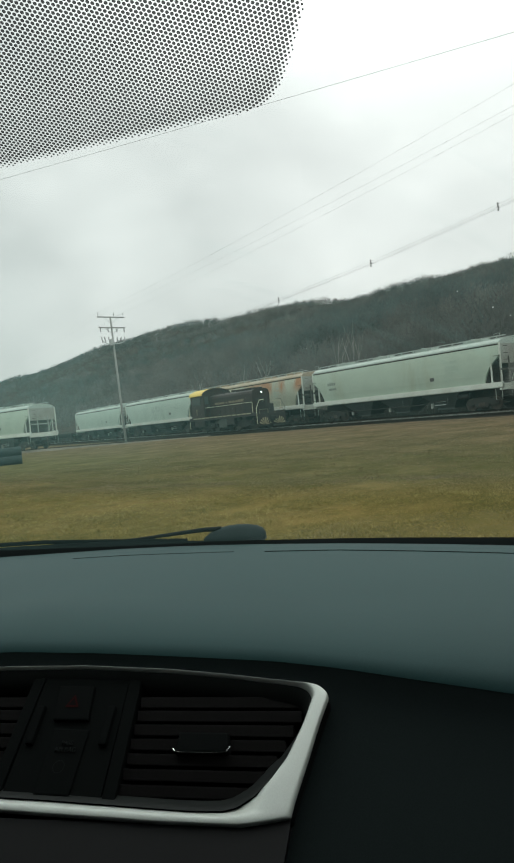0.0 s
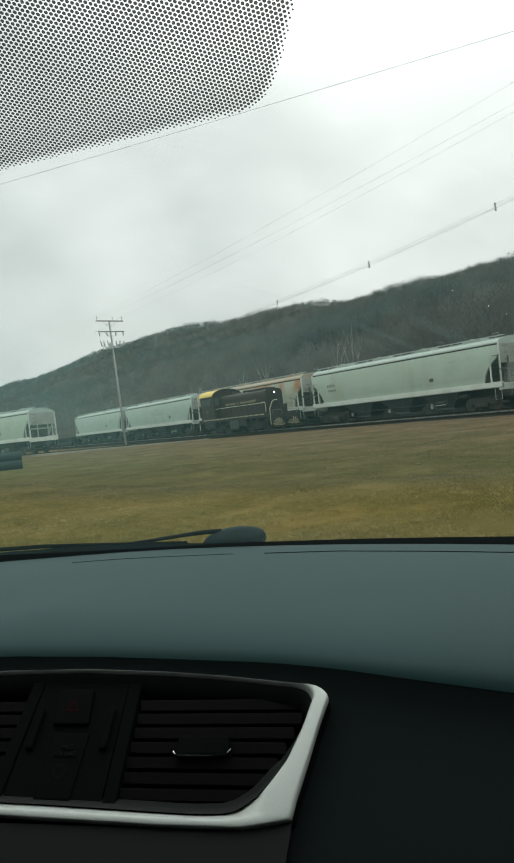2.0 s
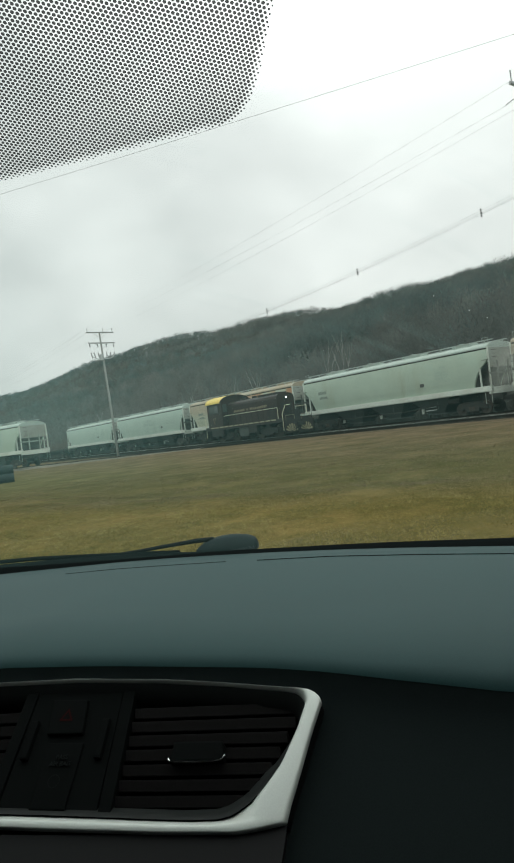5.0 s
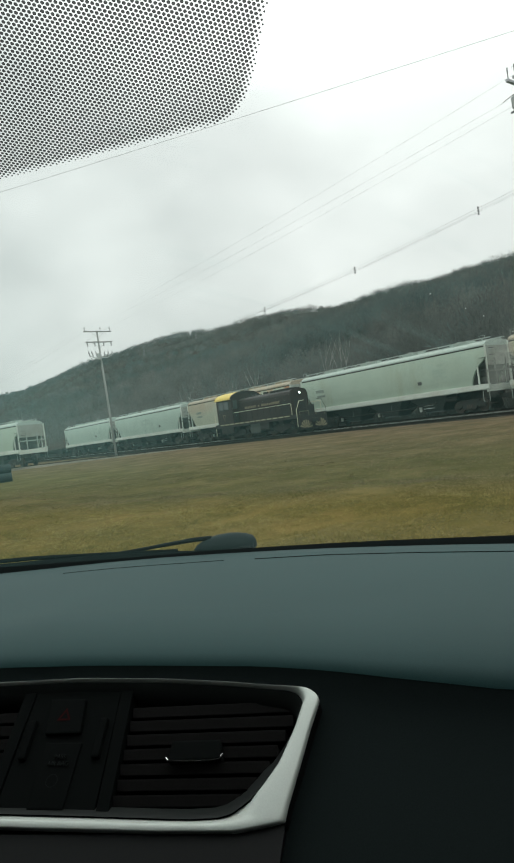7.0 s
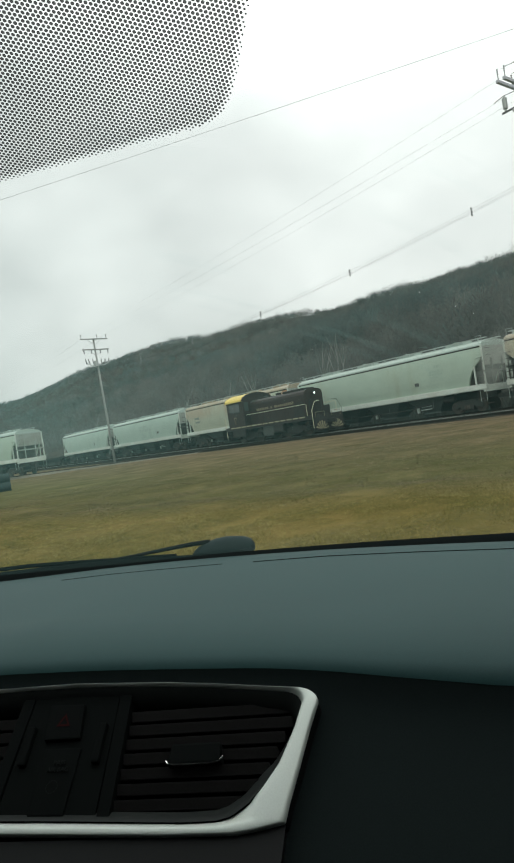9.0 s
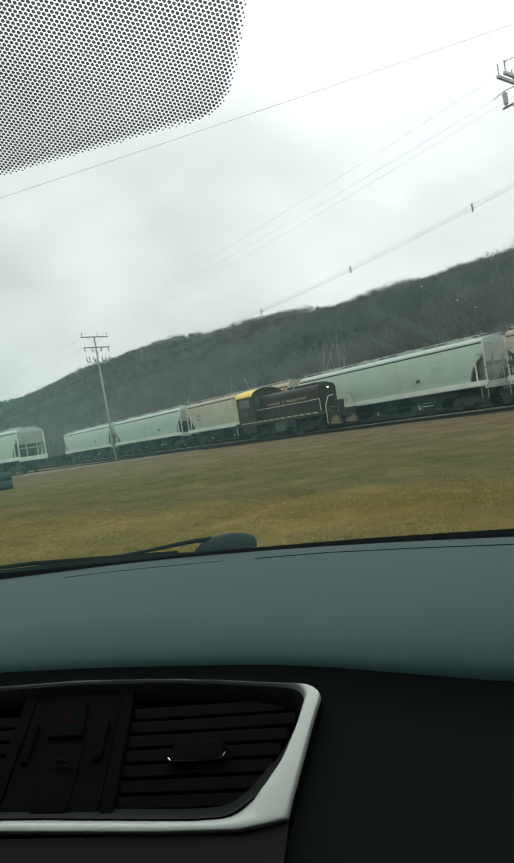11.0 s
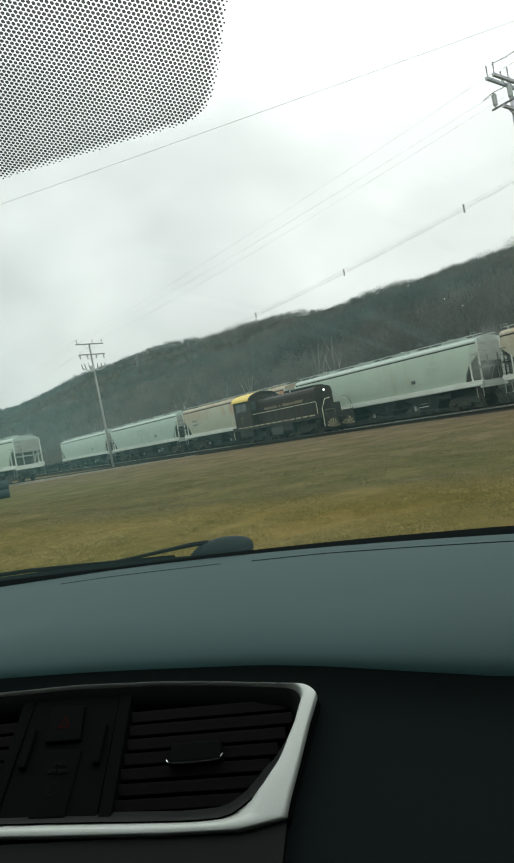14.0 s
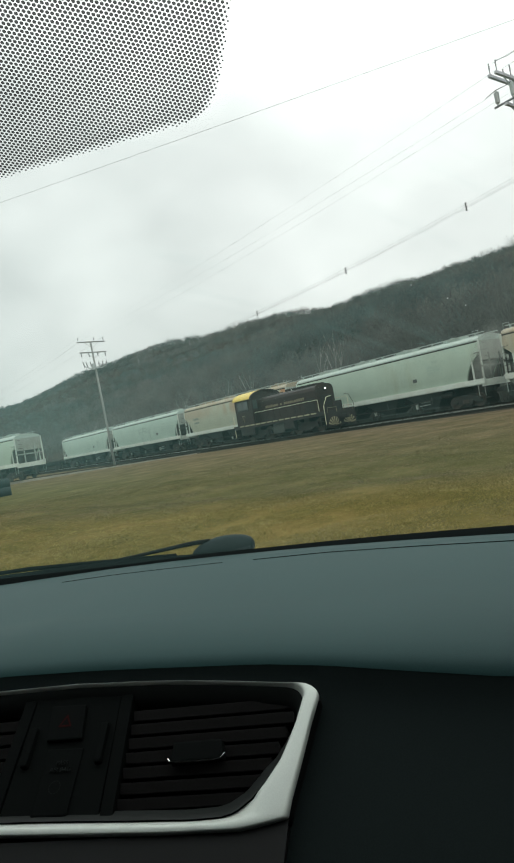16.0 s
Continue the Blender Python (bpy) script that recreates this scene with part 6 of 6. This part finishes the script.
        part("tab_edge", Shape().tube(line, 0.0006, 6), M_CHROME, panel, "thin chrome edge")
        bar("vent_divider", [(fx(-0.2625), -0.091), (fx(-0.2515), -0.091), (fx(-0.254), 0.013), (fx(-0.2655), 0.014)], -0.03, -0.002, M_PLATE)
        wheel = [(-0.0035, -0.026), (0.0035, -0.026), (0.0035, -0.060), (-0.0035, -0.060)]
        bar("thumb_wheel", [(fx(-0.274) + a, b + 0.012) for a, b in wheel], -0.02, 0.002, M_PLATE, 0.002)
    bar("button_plate", [(-0.352, -0.089), (-0.264, -0.090), (-0.266, 0.014), (-0.350, 0.016)], -0.03, -0.003, M_PLATE)
    bar("hazard_button", [(-0.327, -0.027), (-0.293, -0.027), (-0.297, 0.004), (-0.331, 0.005)], -0.01, 0.001, M_PLATE, 0.0015, "hazard light button")
    tri = Shape()
    for rad, h in ((0.0075, 0.0018),):
        c = (-0.312, -0.012)
        o = [(c[0] + rad * math.cos(a), c[1] + rad * math.sin(a)) for a in (math.pi / 2, math.pi * 7 / 6, math.pi * 11 / 6)]
        i2 = [(c[0] + rad * 0.6 * math.cos(a), c[1] + rad * 0.6 * math.sin(a)) for a in (math.pi / 2, math.pi * 7 / 6, math.pi * 11 / 6)]
        tri.add([on_panel(*q, h) for q in o + i2], [(0, 1, 4, 3), (1, 2, 5, 4), (2, 0, 3, 5)])
    part("hazard_triangle", tri, M_RED, panel, "red warning triangle outline")
    bar("airbag_indicator", [(-0.323, -0.087), (-0.291, -0.087), (-0.290, -0.034), (-0.324, -0.033)], -0.01, -0.001, M_PLATE, 0.0015, "passenger air bag indicator plate")
    k = math.hypot(1, 1.28)
    tilt = math.degrees(math.atan2(1.0, 1.28))
    for text, s in (("PASS", -0.048), ("AIR BAG", -0.0535)):
        lettering("indicator_text", text, 0.0052, M_PALE, panel, Matrix.Translation(on_panel(-0.306, s, 0.0002)) @ pose(0, 0, 0, tilt, 0, 0))
    sym = Shape()
    for a in range(12):
        t0, t1 = a * math.tau / 12, (a + 0.8) * math.tau / 12
        q = [(-0.307 + rr * math.cos(t), -0.0655 + rr * math.sin(t)) for rr, t in ((0.0046, t0), (0.0046, t1), (0.0054, t1), (0.0054, t0))]
        sym.add([on_panel(*p, 0.0002) for p in q], [(0, 1, 2, 3)])
    part("indicator_symbol", sym, M_PALE, panel)
    # lower console bezel under the trim
    low = [(-0.5, -0.1045), (-0.416, -0.1065), (-0.203, -0.1065), (-0.146, -0.1065), (-0.129, -0.1035), (-0.112, -0.0995), (-0.1165, -0.135), (-0.125, -0.2), (-0.5, -0.2)]
    v = [on_panel(r, s, h) for h in (-0.02, 0.001) for r, s in low]
    m = len(low)
    part("console_bezel", Shape().add(v, [tuple(range(m)), tuple(range(2 * m - 1, m - 1, -1))] + [(i, (i + 1) % m, m + (i + 1) % m, m + i) for i in range(m)]), M_BEZEL, CAR, "dark grey radio bezel", bevel=0.0015)


def ws_point(r, up, out=0.0):
    """A point on the windscreen: across, up its slope from the base, and out from the glass."""
    a = math.atan2(1.0, 2.135)
    return (r, 1.07 - up * math.cos(a) + out * math.sin(a), -0.2056 + up * math.sin(a) + out * math.cos(a) + EY)


SMEAR = (0.1005, 0.551)


def build_windscreen():
    rows = []
    for i in range(41):
        r = MID - 0.70 + 1.40 * i / 40
        rows.append([ws_point(r, -0.25 + 1.23 * k / 14, 0.0) for k in range(15)])
    glass = part("windscreen", Shape().grid(rows[::-1]), M_GLASS, CAR, "tinted dusty windscreen glass with a teal haze painted in", smooth=True, fix=False)
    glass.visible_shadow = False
    for r, up, size in ((0.038, 0.673, 0.00045), (0.0644, 0.6474, 0.0005), (0.0784, 0.6334, 0.0004), (-0.048, 0.6206, 0.00028), (-0.077, 0.6195, 0.00022)):
        sp = Shape().add([ws_point(r + size * math.cos(k * math.tau / 7) * (1.2 if k % 2 else 0.8), up + size * 1.4 * math.sin(k * math.tau / 7), -0.003) for k in range(7)], [tuple(range(7))])
        part("speck", sp, M_SPECK, glass, "pale dried speck", fix=False).visible_shadow = False
    sm = Shape().grid([[ws_point(SMEAR[0] + 0.017 * i / 6, SMEAR[1] + 0.068 * j / 6, -0.004) for j in range(-6, 7)] for i in range(-6, 7)])
    part("smear", sm, M_SMEAR, glass, "greasy smear", fix=False).visible_shadow = False
    # black band along the base and over the cowl
    top = [(-1.0, -0.196), (-0.751, -0.1995), (-0.641, -0.201), (-0.533, -0.2031), (-0.424, -0.2077), (-0.317, -0.2118), (-0.214, -0.2115), (-0.116, -0.2105), (-0.025, -0.2092), (0.059, -0.2083), (0.161, -0.2066), (0.45, -0.202)]
    rows = []
    for i in range(81):
        x = -1.0 + 1.42 * i / 80
        base, z = curve_at(FAR, x), curve_at(top, x)
        rows.append([(x, base + 0.10, z - 0.06 + EY), (x, base + 0.037, z - 0.002 + EY), (x, base + 0.033, z + EY), (x, base + 0.022, z - 0.004 + EY), (x, base + 0.006, -0.221 + EY), (x, base + 0.004, -0.24 + EY)])
    part("lower_band", Shape().grid(rows), M_BAND, glass, "black ceramic band", smooth=True)
    # dotted shade round the mirror mount: a hexagonal field of dots that shrink towards the edge
    edge = [(0.790, -0.075), (0.842, -0.0745), (0.8469, -0.074), (0.8485, -0.066), (0.852, -0.058), (0.860, -0.0505), (0.873, -0.044), (0.887, -0.0375), (0.8953, -0.034), (0.93, -0.022), (0.96, -0.014), (1.0, -0.004)]
    dots = Shape()
    px, py = 0.00180, 0.00208
    for i in range(330):
        r = -0.004 - px * i
        for j in range(62):
            up = 0.8428 + py * (j + 0.5 * (i % 2))
            right = curve_at(edge, up)
            low = 0.8428 + 0.0042 * min(1.0, max(0.0, 1 - abs(r + 0.08) / 0.12))
            gap = min(right - r, (up - low) * 1.1, r - (2 * MID - right))
            if gap < 0:
                continue
            rad = 0.00043 + 0.00043 * min(1.0, gap / 0.0042)
            c = [ws_point(r + rad * math.cos(k * math.tau / 8), up + rad * math.sin(k * math.tau / 8), -0.002) for k in range(8)]
            dots.add(c, [tuple(range(8))])
    tagged(part("shade_dots", dots, M_FRIT, glass, "dotted dark shade band", fix=False), kind="stuff")


def build_wiper():
    blade = [(-0.93, 1.09, -0.197), (-0.765, 1.10, -0.199), (-0.694, 1.10, -0.1985), (-0.59, 1.10, -0.2025), (-0.49, 1.10, -0.2065), (-0.40, 1.10, -0.2105)]
    part("wiper_blade", Shape().tube([(x, y, z + EY) for x, y, z in blade], 0.0042, 6), M_BAND, CAR, smooth=True)
    arm = [(-0.52, 1.105, -0.2050), (-0.48, 1.105, -0.2025), (-0.44, 1.105, -0.1992), (-0.40, 1.105, -0.1958), (-0.365, 1.105, -0.1932), (-0.335, 1.11, -0.1940)]
    part("wiper_arm", Shape().tube([(x, y, z + EY) for x, y, z in arm], 0.0026, 8, 0.0046), M_BLACK, CAR, smooth=True)
    rows = []
    prof = [(0.2535, 0.002), (0.2545, 0.011), (0.259, 0.0175), (0.270, 0.0225), (0.285, 0.0250), (0.302, 0.0260), (0.322, 0.0245), (0.342, 0.0200), (0.356, 0.0140), (0.366, 0.0070), (0.372, 0.001)]
    for x, h in prof:
        n = 16
        rows.append([(-x, 1.112 + 0.020 * min(1.0, h / 0.02) * math.cos(k * math.tau / n), -0.2135 + h * (math.sin(k * math.tau / n) if k <= n // 2 else 0.4 * math.sin(k * math.tau / n)) + EY) for k in range(n + 1)])
    part("wiper_cover", Shape().grid(rows), M_COVER, CAR, "rounded dark grey wiper pivot cover", smooth=True)


def build_defroster_seam():
    for a, b, w in ((-0.565, -0.279, 0.0007), (-0.226, 0.36, 0.0010)):
        pts = []
        for k in range(30):
            r = a + (b - a) * k / 29
            y = curve_at([(-0.7, 0.97), (-0.571, 0.978), (-0.477, 0.985), (-0.281, 0.971), (-0.226, 0.961), (-0.108, 0.948), (0.013, 0.912), (0.142, 0.868), (0.4, 0.77)], r)
            far, lz = curve_at(FAR, r), curve_at(LIPZ, r)
            pts.append((r, y, dash_z(r, far, panel_y(lz), lz, y) + EY + 0.0002))
        part("defroster_slot", Shape().tube(pts, w, 5), M_BAND, CAR, "thin black defroster slot")


def build_shell():
    """Body, pillars, roof and wheels that close the cabin."""
    L, R = MID - 0.86, MID + 0.86
    nose = Shape().prism([(1.13, 0.22), (1.13, 0.84), (1.6, 0.78), (2.15, 0.62), (2.28, 0.5), (2.3, 0.25)], L, R, "yz")
    part("nose", nose, M_PAINT, CAR, bevel=0.04)
    part("boot", Shape().prism([(-2.3, 0.28), (-2.32, 0.8), (-2.2, 0.97), (-1.62, 1.0), (-1.62, 0.24)], L, R, "yz"), M_PAINT, CAR, bevel=0.04)
    part("cabin_floor", Shape().box(L, R, -1.62, 1.13, 0.20, 0.26), M_BLACK, CAR)
    part("firewall", Shape().box(L + 0.06, R - 0.06, 1.08, 1.13, 0.26, 0.86), M_BLACK, CAR)
    for s, x in ((1, R), (-1, L)):
        part("door_side", Shape().box(min(x, x - s * 0.09), max(x, x - s * 0.09), -1.62, 1.13, 0.24, 0.93), M_PAINT, CAR, bevel=0.015)
        for y0, y1 in ((1.05, 0.20),):
            a = Shape().tube([(x - s * 0.10, 1.08, 0.90), (x - s * 0.20, 0.62, 1.16), (x - s * 0.26, 0.20, 1.355)], 0.045, 10)
            part("front_pillar", a, M_HEADL, CAR, smooth=True)
        pane = Shape().add([(x - s * 0.06, 1.0, 0.90), (x - s * 0.06, -1.55, 0.93), (x - s * 0.25, -1.15, 1.36), (x - s * 0.25, 0.25, 1.36)], [(0, 1, 2, 3)])
        part("side_window", pane, M_TINT, CAR, "unseen side window, darkened to dim the cabin", fix=False)
        part("middle_pillar", Shape().prism([(-0.30, 0.9), (-0.42, 0.9), (-0.40, 1.40), (-0.33, 1.40)], min(x - s * 0.1, x - s * 0.2), max(x - s * 0.1, x - s * 0.2), "yz"), M_HEADL, CAR, bevel=0.01)
        part("rear_pillar", Shape().tube([(x - s * 0.14, -1.65, 0.95), (x - s * 0.26, -1.2, 1.36)], 0.07, 10), M_HEADL, CAR, smooth=True)
        for y in (1.45, -1.25):
            wv = part("wheel", Shape().tube([(x - s * 0.20, y, 0.31), (x + s * 0.01, y, 0.31)], 0.31, 28), M_RUBBER, CAR, bevel=0.02)
            part("rim", Shape().tube([(x - s * 0.02, y, 0.31), (x + s * 0.018, y, 0.31)], 0.2, 20), M_SILVER, wv)
    rows = []
    for i in range(13):
        y = 0.20 - 1.42 * i / 12
        u = i / 12
        z = 1.352 + 0.075 * math.sin(math.pi * min(1, u * 1.05) ** 0.7) - 0.02 * u
        rows.append([(MID + 0.62 * v, y, z - 0.03 * v * v * v * v) for v in [k / 8 for k in range(-8, 9)]])
    up = [[(x, y, z + 0.03) for x, y, z in row] for row in rows]
    sh = Shape().grid(rows).grid(up)
    sh.grid([rows[0], up[0]]).grid([rows[-1], up[-1]]).grid([[r[0] for r in rows], [r[0] for r in up]]).grid([[r[-1] for r in rows], [r[-1] for r in up]])
    part("roof", sh, M_HEADL, CAR, smooth=True)
    part("rear_window", Shape().add([(L + 0.1, -1.68, 0.97), (R - 0.1, -1.68, 0.97), (R - 0.26, -1.2, 1.38), (L + 0.26, -1.2, 1.38)], [(0, 1, 2, 3)]), M_TINT, CAR, "unseen rear window, darkened to dim the cabin", fix=False)
    # unseen seat block, added to shut out light at the rear
    part("rear_seat", Shape().prism([(-1.58, 0.26), (-1.58, 1.0), (-1.42, 1.0), (-1.2, 0.55), (-0.7, 0.5), (-0.7, 0.26)], L + 0.1, R - 0.1, "yz"), M_BLACK, CAR, bevel=0.03)


build_dashboard()
build_fascia()
build_vent_panel()
build_windscreen()
build_wiper()
build_defroster_seam()
build_shell()


# ---- what moves ----
LOCO_X = [(0, -51.42), (0.5, -50.95), (1.0, -50.45), (1.5, -49.95), (2.0, -49.58), (2.5, -49.17), (3.0, -48.74), (3.5, -48.37), (4.0, -47.94), (4.5, -47.48), (5.0, -47.01),
          (5.5, -46.54), (6.0, -46.07), (6.5, -45.61), (7.0, -45.14), (7.5, -44.69), (8.0, -44.19), (8.5, -43.68), (9.0, -43.22), (9.5, -42.78), (10.0, -42.39), (10.5, -42.09),
          (11.0, -41.90), (11.5, -41.86), (12.0, -41.86), (16.0, -41.86)]


def motions():
    walk(LOCO, [(t, pose(x, Y_LOCO, RAIL)) for t, x in LOCO_X])
    for wheel, x in LOCO_WHEELS:
        walk(wheel, [(t, pose(x, 0, 0.5, 0, math.degrees((p - LOCO_X[0][1]) / 0.5), 0)) for t, p in LOCO_X])


motions()
